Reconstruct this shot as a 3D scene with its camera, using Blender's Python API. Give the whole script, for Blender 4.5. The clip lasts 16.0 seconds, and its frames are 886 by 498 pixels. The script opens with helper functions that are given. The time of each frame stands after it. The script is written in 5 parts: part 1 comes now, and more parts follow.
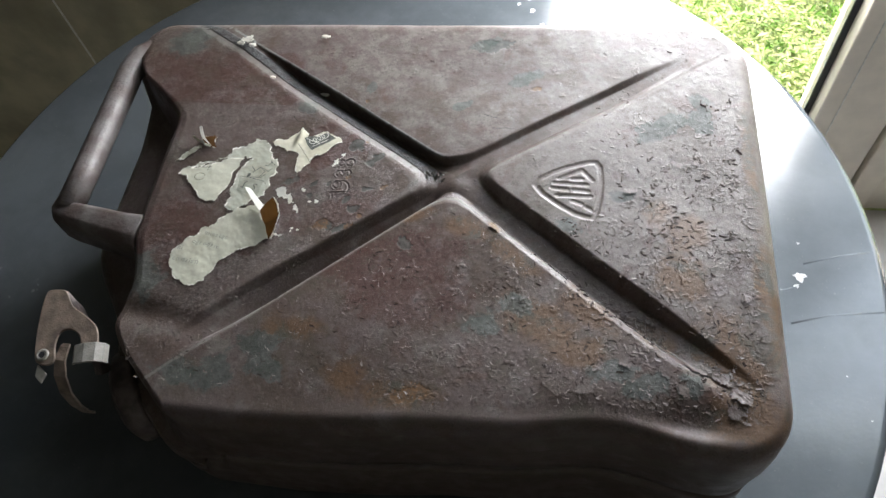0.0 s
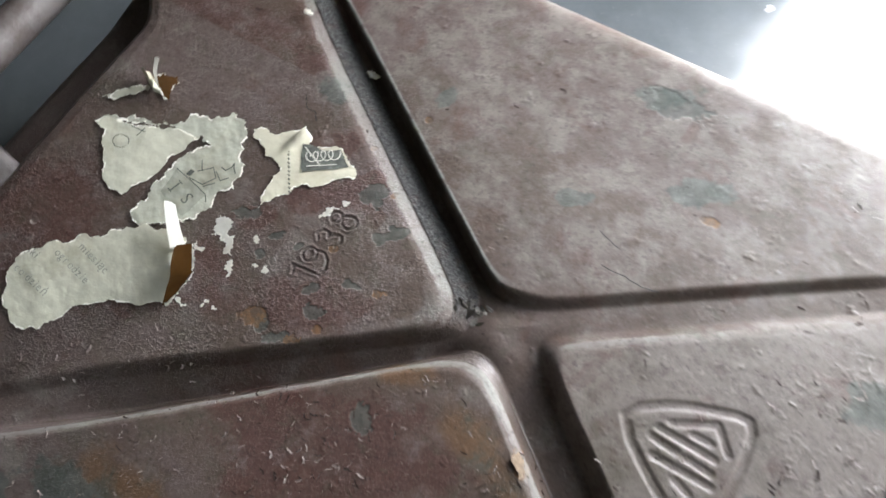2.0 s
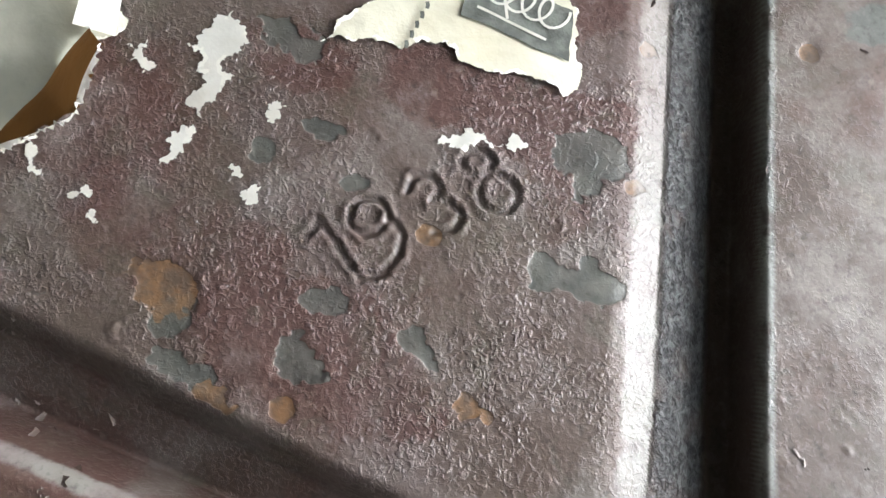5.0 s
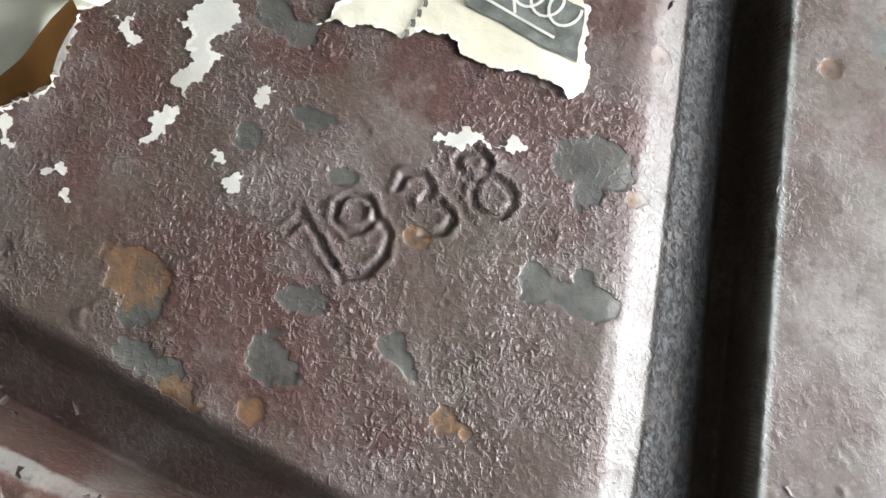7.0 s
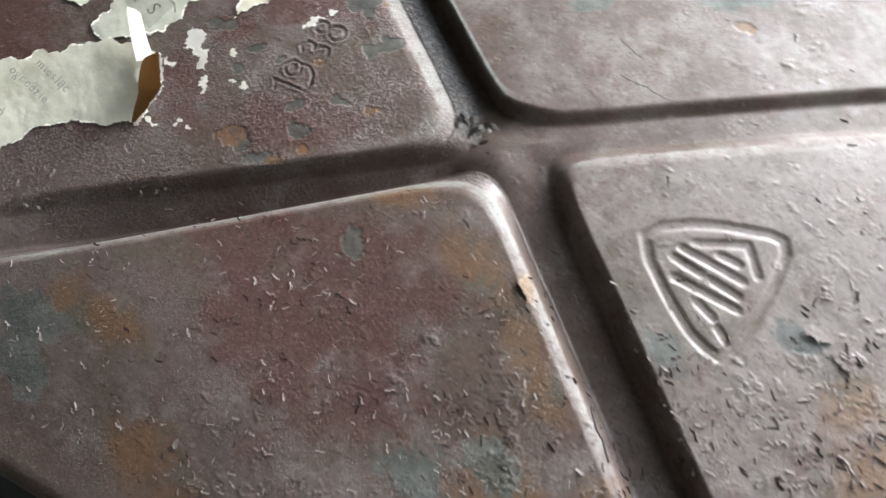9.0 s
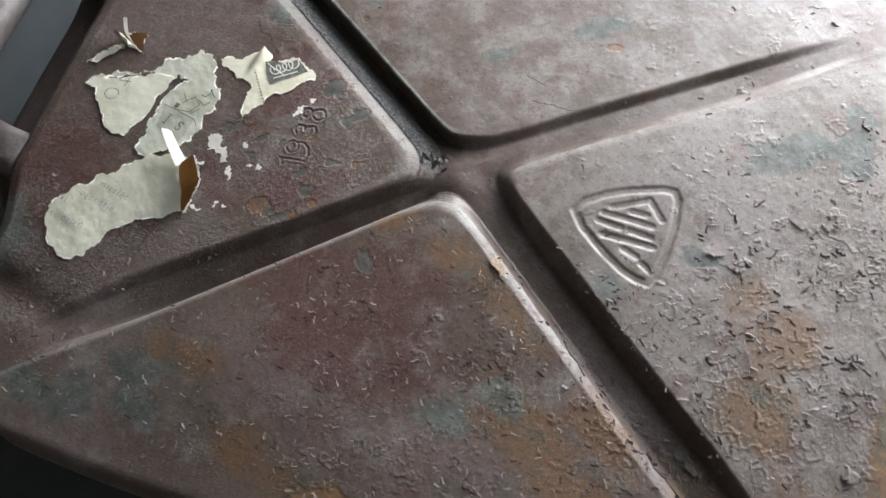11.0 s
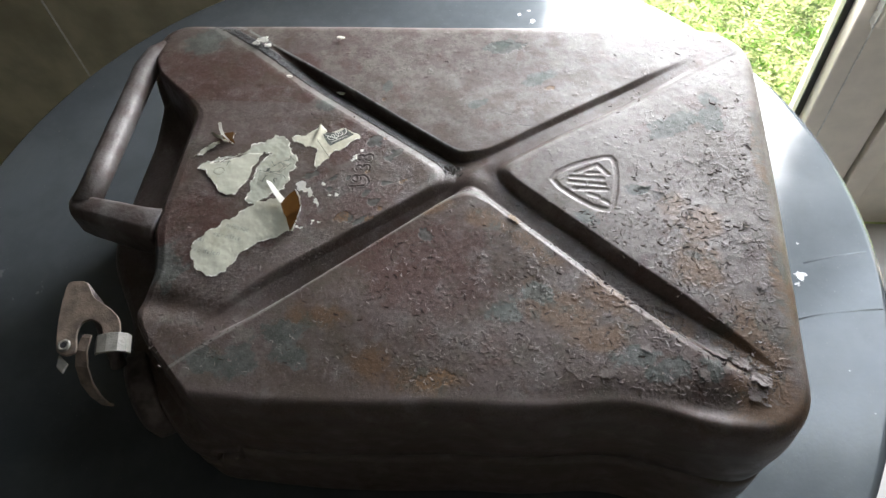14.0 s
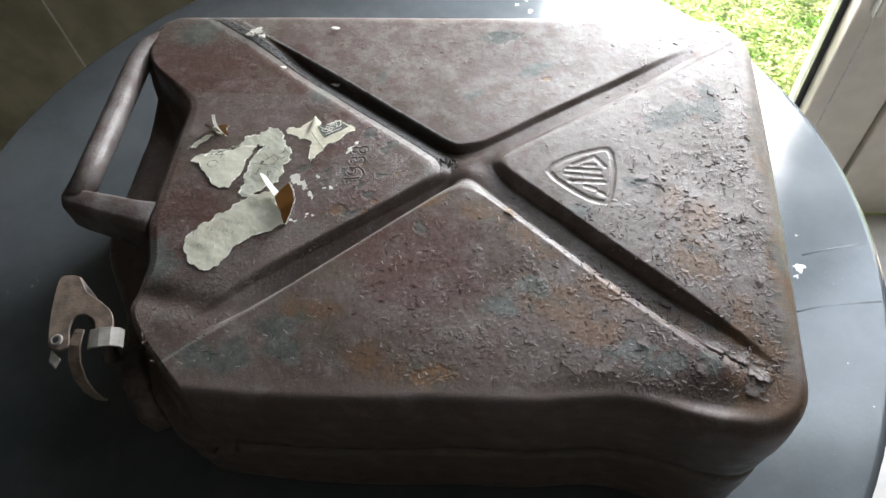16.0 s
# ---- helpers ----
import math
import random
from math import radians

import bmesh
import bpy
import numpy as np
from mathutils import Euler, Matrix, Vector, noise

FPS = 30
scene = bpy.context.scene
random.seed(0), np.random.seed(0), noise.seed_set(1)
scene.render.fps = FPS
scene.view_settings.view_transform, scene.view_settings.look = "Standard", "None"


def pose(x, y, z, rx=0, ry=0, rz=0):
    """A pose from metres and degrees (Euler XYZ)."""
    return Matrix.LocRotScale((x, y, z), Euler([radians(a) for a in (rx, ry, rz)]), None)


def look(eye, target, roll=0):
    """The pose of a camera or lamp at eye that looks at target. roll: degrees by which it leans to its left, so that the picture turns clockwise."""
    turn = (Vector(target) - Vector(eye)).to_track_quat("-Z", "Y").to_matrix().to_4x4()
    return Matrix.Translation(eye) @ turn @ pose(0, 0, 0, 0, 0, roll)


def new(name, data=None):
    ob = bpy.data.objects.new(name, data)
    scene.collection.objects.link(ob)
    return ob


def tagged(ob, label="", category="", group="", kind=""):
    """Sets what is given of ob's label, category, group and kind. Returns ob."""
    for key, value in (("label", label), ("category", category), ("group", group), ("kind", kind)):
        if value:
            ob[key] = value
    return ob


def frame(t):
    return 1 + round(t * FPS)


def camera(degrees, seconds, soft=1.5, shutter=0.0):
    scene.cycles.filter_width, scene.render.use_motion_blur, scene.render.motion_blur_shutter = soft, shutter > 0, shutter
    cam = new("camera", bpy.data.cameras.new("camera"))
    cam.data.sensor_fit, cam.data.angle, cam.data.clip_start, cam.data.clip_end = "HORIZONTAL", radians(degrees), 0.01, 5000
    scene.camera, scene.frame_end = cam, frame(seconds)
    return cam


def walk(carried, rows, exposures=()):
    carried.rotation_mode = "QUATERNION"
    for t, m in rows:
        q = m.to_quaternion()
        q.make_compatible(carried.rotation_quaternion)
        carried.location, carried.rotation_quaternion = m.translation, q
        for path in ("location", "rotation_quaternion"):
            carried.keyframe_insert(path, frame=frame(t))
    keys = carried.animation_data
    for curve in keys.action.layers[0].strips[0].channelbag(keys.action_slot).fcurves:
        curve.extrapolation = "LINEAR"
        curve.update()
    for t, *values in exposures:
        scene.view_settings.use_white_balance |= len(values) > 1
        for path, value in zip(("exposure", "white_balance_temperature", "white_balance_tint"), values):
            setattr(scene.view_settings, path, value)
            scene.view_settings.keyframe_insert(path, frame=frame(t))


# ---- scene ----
cam = camera(61.9, 16.0, shutter=0.28)
PATH = [
    (0, (0.0815, -0.3124, 1.3292), (-0.0869, 0.2960, 0.3086), -10.56),
    (0.5, (0.0752, -0.3109, 1.3233), (-0.0915, 0.2941, 0.3005), -10.57),
    (1, (0.0689, -0.2836, 1.3033), (-0.1012, 0.3133, 0.2763), -10.27),
    (1.5, (0.0788, -0.1737, 1.2538), (-0.1348, 0.3478, 0.1944), -6.66),
    (2, (0.0435, -0.0775, 1.1926), (-0.2191, 0.2985, 0.0837), -4.58),
    (2.5, (-0.0002, -0.0450, 1.1202), (-0.2736, 0.2074, -0.0206), -4.80),
    (3, (-0.0184, -0.0383, 1.0813), (-0.2746, 0.1622, -0.0738), -1.17),
    (3.5, (-0.0281, -0.0286, 1.0533), (-0.2782, 0.1341, -0.1090), 0.10),
    (4, (-0.0327, -0.0239, 1.0383), (-0.2792, 0.1370, -0.1250), 2.00),
    (6.5, (-0.0406, -0.0132, 1.0135), (-0.2651, 0.1288, -0.1567), 7.80),
    (7, (-0.0400, -0.0139, 1.0166), (-0.2623, 0.1270, -0.1542), 7.82),
    (7.5, (-0.0353, -0.0181, 1.0310), (-0.2686, 0.1239, -0.1375), 6.36),
    (8, (-0.0224, -0.0320, 1.0632), (-0.2931, 0.1207, -0.0959), -1.18),
    (8.5, (0.0186, -0.0766, 1.1053), (-0.2572, 0.1547, -0.0394), -7.94),
    (9, (0.0567, -0.0974, 1.1527), (-0.1484, 0.1561, -0.0022), -8.85),
    (9.2, (0.0658, -0.1071, 1.1667), (-0.1294, 0.1837, 0.0189), -7.75),
    (11.3, (0.0827, -0.1602, 1.2484), (-0.1374, 0.2304, 0.1353), -15.84),
    (11.5, (0.0689, -0.2021, 1.2659), (-0.1255, 0.2291, 0.1630), -14.35),
    (12, (0.0473, -0.2805, 1.2943), (-0.1112, 0.2166, 0.2137), -11.60),
    (12.5, (0.0468, -0.3099, 1.3146), (-0.0974, 0.2577, 0.2672), -9.53),
    (13, (0.0489, -0.3230, 1.3209), (-0.0871, 0.3090, 0.3099), -7.78),
    (13.5, (0.0502, -0.3338, 1.3258), (-0.0859, 0.3059, 0.3197), -7.72),
    (14, (0.0548, -0.3383, 1.3272), (-0.0805, 0.3054, 0.3235), -7.56),
    (14.5, (0.0612, -0.3393, 1.3256), (-0.0766, 0.3062, 0.3234), -7.78),
    (15, (0.0618, -0.3363, 1.3235), (-0.0747, 0.3089, 0.3210), -7.75),
    (15.5, (0.0582, -0.3354, 1.3243), (-0.0778, 0.3055, 0.3189), -7.77),
    (16, (0.0576, -0.3342, 1.3242), (-0.0774, 0.2969, 0.3125), -7.83),
]
EXPOSURES = [(t, 1.60 + s) for t, s in ((0, -0.09), (0.5, 0.02), (1.5, -0.05), (2.5, 0.14), (3.5, 0.35), (6.5, 0.51), (7.5, 0.48), (8.5, 0.42), (9.2, 0.40), (11.5, 0.02), (12.2, 0.19), (13, -0.08), (14.5, -0.10), (15, 0.02), (16, 0.05))]
walk(cam, [(t, look(eye, target, roll)) for t, eye, target, roll in PATH], EXPOSURES)

# ---- world, light ----
SUN_EL, SUN_AZ = radians(48), radians(280)
world = bpy.data.worlds.new("world")
scene.world = world
world.use_nodes = True
wn = world.node_tree.nodes
sky = wn.new("ShaderNodeTexSky")
sky.sky_type, sky.sun_disc, sky.sun_elevation, sky.sun_rotation = "NISHITA", False, SUN_EL, SUN_AZ
wn["Background"].inputs["Strength"].default_value = 0.15
world.node_tree.links.new(sky.outputs[0], wn["Background"].inputs["Color"])

sun = new("sun", bpy.data.lights.new("sun", "SUN"))
sun.data.energy, sun.data.angle, sun.data.color = 5.0, radians(0.5), (1.0, 0.95, 0.87)
sun.matrix_world = look((0, 0, 6), (-6 * math.sin(SUN_AZ) / math.tan(SUN_EL), -6 * math.cos(SUN_AZ) / math.tan(SUN_EL), 0))


def sky_panel(name, x0, x1, z0, z1, watts, tint):
    """Daylight that enters through the upper glass of an opening."""
    lamp = new(name, bpy.data.lights.new(name, "AREA"))
    lamp.data.shape, lamp.data.size, lamp.data.size_y = "RECTANGLE", x1 - x0, z1 - z0
    lamp.data.energy, lamp.data.color = watts, tint
    lamp.matrix_world = pose((x0 + x1) / 2, WIN_Y + 0.028, (z0 + z1) / 2, -90, 0, 0)
    return lamp


WIN_Y = 0.62
sky_panel("door_daylight", 0.08, 0.525, 0.60, 1.36, 15.0, (0.95, 0.97, 1.0))
sky_panel("upper_door_daylight", 0.08, 0.525, 1.40, 2.04, 2.0, (0.90, 0.95, 1.0))
sky_panel("side_daylight", 0.80, 1.36, 0.95, 2.88, 5.4, (0.84, 0.93, 1.0))


# ---- node helpers ----
class Mat:
    """A node material with short calls to build it."""

    def __init__(self, name, rough=0.5, metal=0.0, spec=0.5):
        self.m = bpy.data.materials.new(name)
        self.m.use_nodes = True
        self.n, self.l = self.m.node_tree.nodes, self.m.node_tree.links
        self.b = self.n["Principled BSDF"]
        self.b.inputs["Roughness"].default_value = rough
        self.b.inputs["Metallic"].default_value = metal
        self.b.inputs["Specular IOR Level"].default_value = spec
        self.co = self.n.new("ShaderNodeTexCoord").outputs["Object"]

    def put(self, socket, value):
        if isinstance(value, bpy.types.NodeSocket):
            self.l.new(value, socket)
        elif isinstance(value, (tuple, list)) and len(value) == 3 and socket.type == "RGBA":
            socket.default_value = (*value, 1)
        else:
            socket.default_value = value

    def noise(self, scale, detail=4.0, rough=0.55, distortion=0.0, stretch=None):
        node = self.n.new("ShaderNodeTexNoise")
        co = self.co
        if stretch:
            mp = self.n.new("ShaderNodeMapping")
            self.put(mp.inputs["Vector"], co)
            mp.inputs["Scale"].default_value = stretch
            co = mp.outputs[0]
        self.put(node.inputs["Vector"], co)
        for key, v in (("Scale", scale), ("Detail", detail), ("Roughness", rough), ("Distortion", distortion)):
            node.inputs[key].default_value = v
        return node.outputs["Fac"]

    def ramp(self, fac, lo, hi, a=0.0, b=1.0):
        node = self.n.new("ShaderNodeMapRange")
        node.interpolation_type = "SMOOTHSTEP"
        for key, v in (("Value", fac), ("From Min", lo), ("From Max", hi), ("To Min", a), ("To Max", b)):
            self.put(node.inputs[key], v)
        return node.outputs[0]

    def math(self, op, a, b=0.0):
        node = self.n.new("ShaderNodeMath")
        node.operation = op
        self.put(node.inputs[0], a)
        self.put(node.inputs[1], b)
        return node.outputs[0]

    def mix(self, fac, a, b):
        node = self.n.new("ShaderNodeMix")
        node.data_type = "RGBA"
        self.put(node.inputs["Factor"], fac)
        self.put(node.inputs["A"], a)
        self.put(node.inputs["B"], b)
        return node.outputs["Result"]

    def attr(self, name):
        node = self.n.new("ShaderNodeAttribute")
        node.attribute_name = name
        return node.outputs["Fac"]

    def random(self):
        return self.n.new("ShaderNodeObjectInfo").outputs["Random"]

    def island(self):
        return self.n.new("ShaderNodeNewGeometry").outputs["Random Per Island"]

    def bump(self, height, distance, strength=1.0, under=None):
        node = self.n.new("ShaderNodeBump")
        node.inputs["Strength"].default_value = strength
        node.inputs["Distance"].default_value = distance
        self.put(node.inputs["Height"], height)
        if under is not None:
            self.put(node.inputs["Normal"], under)
        return node.outputs[0]

    def done(self, colour=None, rough=None, normal=None):
        for key, v in (("Base Color", colour), ("Roughness", rough), ("Normal", normal)):
            if v is not None:
                self.put(self.b.inputs[key], v)
        return self.m


def plain(name, colour, rough=0.5, metal=0.0, grain=60.0, vary=0.25, relief=0.0003):
    """Paint, plastic or metal with faint mottling and relief."""
    m = Mat(name, rough, metal)
    a = m.noise(grain, 5)
    dark = tuple(c * (1 - vary) for c in colour)
    light = tuple(min(1, c * (1 + vary)) for c in colour)
    return m.done(m.mix(m.ramp(a, 0.3, 0.7), dark, light), m.ramp(m.noise(grain * 2.3), 0.3, 0.7, rough * 0.85, min(1, rough * 1.15)),
                  m.bump(m.noise(grain * 6, 6), relief))


# ---- materials ----
def can_paint(name):
    """Brown-mauve paint over grey-green primer: grainy, chipped, stained, lifting in ridges."""
    m = Mat(name, spec=0.34)
    big, mid = m.noise(11, 5, 0.6, 0.6), m.noise(55, 6, 0.62)
    mauve, brown, red, dust = (0.108, 0.082, 0.075), (0.080, 0.057, 0.046), (0.068, 0.029, 0.024), (0.194, 0.171, 0.157)
    col = m.mix(m.ramp(big, 0.38, 0.62), brown, mauve)
    reds = m.math("ADD", m.math("MULTIPLY", m.attr("red"), 2.1), m.math("MULTIPLY", m.math("SUBTRACT", m.noise(95, 8, 0.70), 0.5), 4.0))
    col = m.mix(m.ramp(reds, 0.12, 0.55, 0.0, 0.68), col, red)
    col = m.mix(m.ramp(m.math("ADD", mid, m.math("MULTIPLY", m.attr("dust_sheen"), 0.24)), 0.5, 0.75, 0.0, 0.66), col, dust)
    col = m.mix(m.ramp(m.noise(26, 6, 0.66, 0.8), 0.50, 0.66, 0.0, 0.55), col, (0.082, 0.068, 0.052))
    col = m.mix(m.ramp(m.noise(34, 7, 0.68, 0.5), 0.55, 0.68, 0.0, 0.45), col, (0.084, 0.038, 0.029))
    col = m.mix(m.ramp(m.noise(190, 5, 0.66), 0.54, 0.70, 0.0, 0.5), col, (0.052, 0.036, 0.031))
    col = m.mix(m.ramp(m.noise(240, 5, 0.64), 0.60, 0.74, 0.0, 0.5), col, (0.185, 0.150, 0.125))
    col = m.mix(m.ramp(m.noise(88, 7, 0.72, 0.6), 0.53, 0.64, 0.0, 0.42), col, (0.070, 0.066, 0.047))
    col = m.mix(m.ramp(m.noise(130, 7, 0.70, 0.4), 0.55, 0.66, 0.0, 0.40), col, (0.060, 0.034, 0.029))
    green = m.ramp(m.attr("green"), 0.0, 0.08)
    stain = m.ramp(m.math("ADD", m.attr("stain"), m.math("MULTIPLY", m.math("SUBTRACT", m.noise(38, 7, 0.68), 0.5), 2.4)), -0.1, 0.55)
    col = m.mix(m.math("MULTIPLY", stain, 0.80), col, m.mix(m.ramp(m.noise(40, 7, 0.70, 0.6), 0.49, 0.62), (0.120, 0.068, 0.036), (0.066, 0.062, 0.046)))
    blue = m.ramp(m.math("ADD", m.attr("blue"), m.math("MULTIPLY", m.math("SUBTRACT", m.noise(60, 7, 0.66), 0.5), 3.0)), 0.05, 0.30)
    col = m.mix(m.math("MULTIPLY", blue, 0.7), col, m.mix(m.ramp(m.noise(90, 4), 0.35, 0.65), (0.048, 0.062, 0.056), (0.100, 0.114, 0.104)))
    col = m.mix(m.math("MULTIPLY", green, 0.66), col, m.mix(m.ramp(m.noise(170, 4), 0.38, 0.62), (0.042, 0.054, 0.050), (0.082, 0.090, 0.078)))
    rusty = m.ramp(m.attr("rust"), 0.0, 0.08)
    col = m.mix(m.math("MULTIPLY", rusty, 0.75), col, m.mix(m.ramp(m.noise(320, 5), 0.35, 0.65), (0.185, 0.100, 0.044), (0.085, 0.058, 0.040)))
    bared = m.ramp(m.math("ADD", m.attr("rubbed"), m.math("MULTIPLY", m.math("SUBTRACT", m.noise(170, 6, 0.68), 0.5), 2.2)), 0.30, 0.95, 0.0, 0.62)
    col = m.mix(bared, col, m.mix(m.ramp(m.noise(60, 4), 0.4, 0.6), (0.232, 0.232, 0.208), (0.215, 0.196, 0.184)))
    col = m.mix(m.math("MULTIPLY", m.attr("edging"), m.ramp(m.noise(140, 5, 0.6), 0.36, 0.50, 0.25, 0.8)), col, (0.270, 0.285, 0.270))
    pits = m.noise(760, 4, 0.6, 0.8)
    pitted = m.math("MULTIPLY", m.attr("pitted"), m.ramp(m.noise(160, 4), 0.30, 0.50, 0.4, 1.0))
    col = m.mix(pitted, col, m.mix(m.ramp(pits, 0.40, 0.62), (0.026, 0.026, 0.026), (0.112, 0.114, 0.114)))
    grit, fine = m.noise(520, 5, 0.65), m.noise(1050, 3, 0.6, 0.6)
    grainy, bare = m.attr("grainy"), m.ramp(m.math("ADD", green, rusty), 0.0, 1.0, 1.0, 0.25)
    col = m.mix(m.ramp(grit, 0.46, 0.30, 0.0, 0.48), col, (0.030, 0.022, 0.020))
    col = m.mix(m.math("MULTIPLY", m.ramp(fine, 0.52, 0.68, 0.0, 0.13), bare), col, (0.26, 0.22, 0.215))
    col = m.mix(m.math("MULTIPLY", m.ramp(fine, 0.46, 0.32, 0.0, 0.20), bare), col, (0.030, 0.018, 0.017))
    struck = m.ramp(m.math("ADD", m.attr("struck"), m.math("MULTIPLY", m.math("SUBTRACT", m.noise(900, 4, 0.7), 0.5), 4.0)), 0.4, 0.9)
    col = m.mix(m.math("MULTIPLY", struck, 0.12), col, (0.022, 0.020, 0.020))
    rough = m.ramp(m.noise(75, 5), 0.3, 0.7, 0.30, 0.46)
    rough = m.math("ADD", rough, m.math("MULTIPLY", m.math("ADD", rusty, m.math("ADD", green, blue)), 0.10))
    rough = m.math("ADD", rough, m.attr("dull"))
    # fine cracked skin where the coat lifts
    peel = m.ramp(m.math("ADD", m.attr("rough"), m.math("MULTIPLY", m.math("SUBTRACT", m.noise(420, 6, 0.62, 0.8), 0.5), 2.4)), 0.0, 0.14)
    n = m.bump(peel, 0.00030, 0.28)
    n = m.bump(m.math("MULTIPLY", pits, pitted), 0.0022, 0.9, n)
    grainy = m.math("MULTIPLY", grainy, bare)
    n = m.bump(m.math("MULTIPLY", m.noise(330, 3, 0.55), grainy), 0.0007, 0.08, n)
    n = m.bump(m.math("MULTIPLY", grit, grainy), 0.0010, 0.25, n)
    n = m.bump(m.math("MULTIPLY", m.ramp(fine, 0.44, 0.68), m.math("MULTIPLY", grainy, m.ramp(m.noise(48, 4, 0.6), 0.40, 0.62, 0.12, 1.0))), 0.00042, 0.62, n)
    return m.done(col, rough, n)


PAINT = can_paint("flaking_paint")
BARE = plain("dirty_steel", (0.10, 0.080, 0.074), 0.5, 0.35, 90, 0.4, 0.0004)
LEVER = plain("worn_lever_steel", (0.19, 0.145, 0.115), 0.5, 0.1, 120, 0.35, 0.0004)
SHRED = plain("dry_dirt", (0.12, 0.11, 0.098), 0.8, 0, 300, 0.4, 0.0004)
BEIGE = plain("beige_chip", (0.21, 0.15, 0.10), 0.8, 0, 300, 0.3, 0.0004)
TAB = plain("scraped_tab", (0.24, 0.225, 0.20), 0.45, 0.2, 120, 0.2, 0.0003)


def rod_metal():
    m = Mat("rubbed_handle_paint", 0.4, 0.15)
    a = m.noise(40, 6, 0.6)
    col = m.mix(m.ramp(a, 0.35, 0.65), (0.090, 0.068, 0.060), (0.180, 0.160, 0.155))
    return m.done(col, m.ramp(m.noise(90), 0.3, 0.7, 0.42, 0.62), m.bump(m.noise(260, 5), 0.0009, 0.7))


ROD = rod_metal()


def paper(name, tint, through_light=0.0, relief=0.7):
    m = Mat(name, 0.85, 0, 0.2)
    a = m.noise(70, 5, 0.6)
    torn_rim = m.ramp(m.math("MULTIPLY", m.attr("rim"), m.ramp(m.noise(170, 6, 0.68), 0.44, 0.60, 0.15, 1.4)), 0.60, 0.85)
    col = m.mix(m.ramp(a, 0.3, 0.7), tuple(c * 0.82 for c in tint), tint)
    col = m.mix(m.ramp(m.noise(500, 3), 0.6, 0.8, 0, 0.25), col, tuple(c * 0.6 for c in tint))
    col = m.mix(m.ramp(m.noise(34, 5, 0.62, 0.4), 0.52, 0.66, 0, 0.30), col, (tint[0] * 0.62, tint[1] * 0.56, tint[2] * 0.44))
    col = m.mix(torn_rim, col, (0.80, 0.78, 0.70))
    n = m.bump(m.noise(160, 5, 0.6), 0.0009, relief)
    mat = m.done(col, None, n)
    if through_light:
        t = m.n.new("ShaderNodeBsdfTranslucent")
        m.put(t.inputs["Color"], col)
        mixer = m.n.new("ShaderNodeMixShader")
        mixer.inputs[0].default_value = through_light
        m.l.new(m.b.outputs[0], mixer.inputs[1])
        m.l.new(t.outputs[0], mixer.inputs[2])
        m.l.new(mixer.outputs[0], m.n["Material Output"].inputs["Surface"])
    return mat


PAPER = paper("old_label_paper", (0.54, 0.53, 0.43), 0, 0.4)
PAPER_SHEET = paper("grey_green_label_paper", (0.44, 0.44, 0.365), 0, 0.6)
PAPER_STAMP = paper("cream_stamp_paper", (0.60, 0.57, 0.45), 0, 0.4)
PAPER_WHITE = paper("torn_paper_core", (0.78, 0.76, 0.69), 0.35, 0.3)
PAPER_GLUE = paper("glue_browned_paper", (0.105, 0.050, 0.015), 0.38)
PAPER_DULL = paper("greyed_paper", (0.34, 0.345, 0.285), 0, 0.4)
PAPER_CURL = paper("curled_white_paper", (0.92, 0.90, 0.83), 0.6, 0.2)
INK = plain("faded_ink", (0.24, 0.245, 0.22), 0.8, 0, 300, 0.3, 0.0001)
INK_STAMP = plain("stamp_ink", (0.098, 0.104, 0.090), 0.8, 0, 300, 0.35, 0.0001)


def table_coat():
    m = Mat("dark_glossy_tabletop", 0.3, 0.0, 0.70)
    a, b = m.noise(7, 6, 0.6), m.noise(60, 5, 0.6)
    col = m.mix(m.ramp(a, 0.35, 0.65), (0.072, 0.082, 0.090), (0.096, 0.108, 0.118))
    col = m.mix(m.ramp(b, 0.4, 0.8, 0, 0.2), col, (0.12, 0.13, 0.135))
    dust_sheen = m.ramp(m.noise(13, 7, 0.66, 0.7), 0.47, 0.66)
    col = m.mix(m.math("MULTIPLY", dust_sheen, 0.09), col, (0.17, 0.18, 0.18))
    col = m.mix(m.ramp(m.noise(420, 3, 0.6), 0.68, 0.76, 0, 0.5), col, (0.22, 0.22, 0.21))
    rough = m.math("ADD", m.ramp(m.noise(9, 3, 0.5), 0.3, 0.7, 0.11, 0.20), m.ramp(m.noise(60, 4), 0.3, 0.8, 0, 0.05))
    rough = m.math("ADD", rough, m.math("MULTIPLY", dust_sheen, 0.06))
    n = m.bump(m.noise(9, 3), 0.004, 0.12)
    return m.done(col, rough, m.bump(m.noise(240, 4), 0.0002, 0.4, n))


TABLE = table_coat()
WHITE_CHIP = plain("white_chip", (0.38, 0.39, 0.39), 0.6, 0, 400, 0.35)
FRAME = plain("white_door_plastic", (0.76, 0.69, 0.59), 0.35, 0, 30, 0.05, 0.0001)
GASKET = plain("black_rubber", (0.012, 0.012, 0.013), 0.6, 0, 200, 0.3)
# Unseen room walls: their tones set how much light they bounce.
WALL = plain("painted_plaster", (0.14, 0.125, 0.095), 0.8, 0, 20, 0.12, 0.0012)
# Lighter copy for the unseen south wall, a reflector for the can's front.
PLASTER_FILL = plain("fill_plaster", (0.36, 0.34, 0.30), 0.85, 0, 20, 0.08, 0.001)
# Darker copy of the wall plaster, so an unseen wall bounces less light.
WALL_LOW_BOUNCE = plain("low_bounce_plaster", (0.065, 0.058, 0.045), 0.8, 0, 20, 0.12, 0.0012)
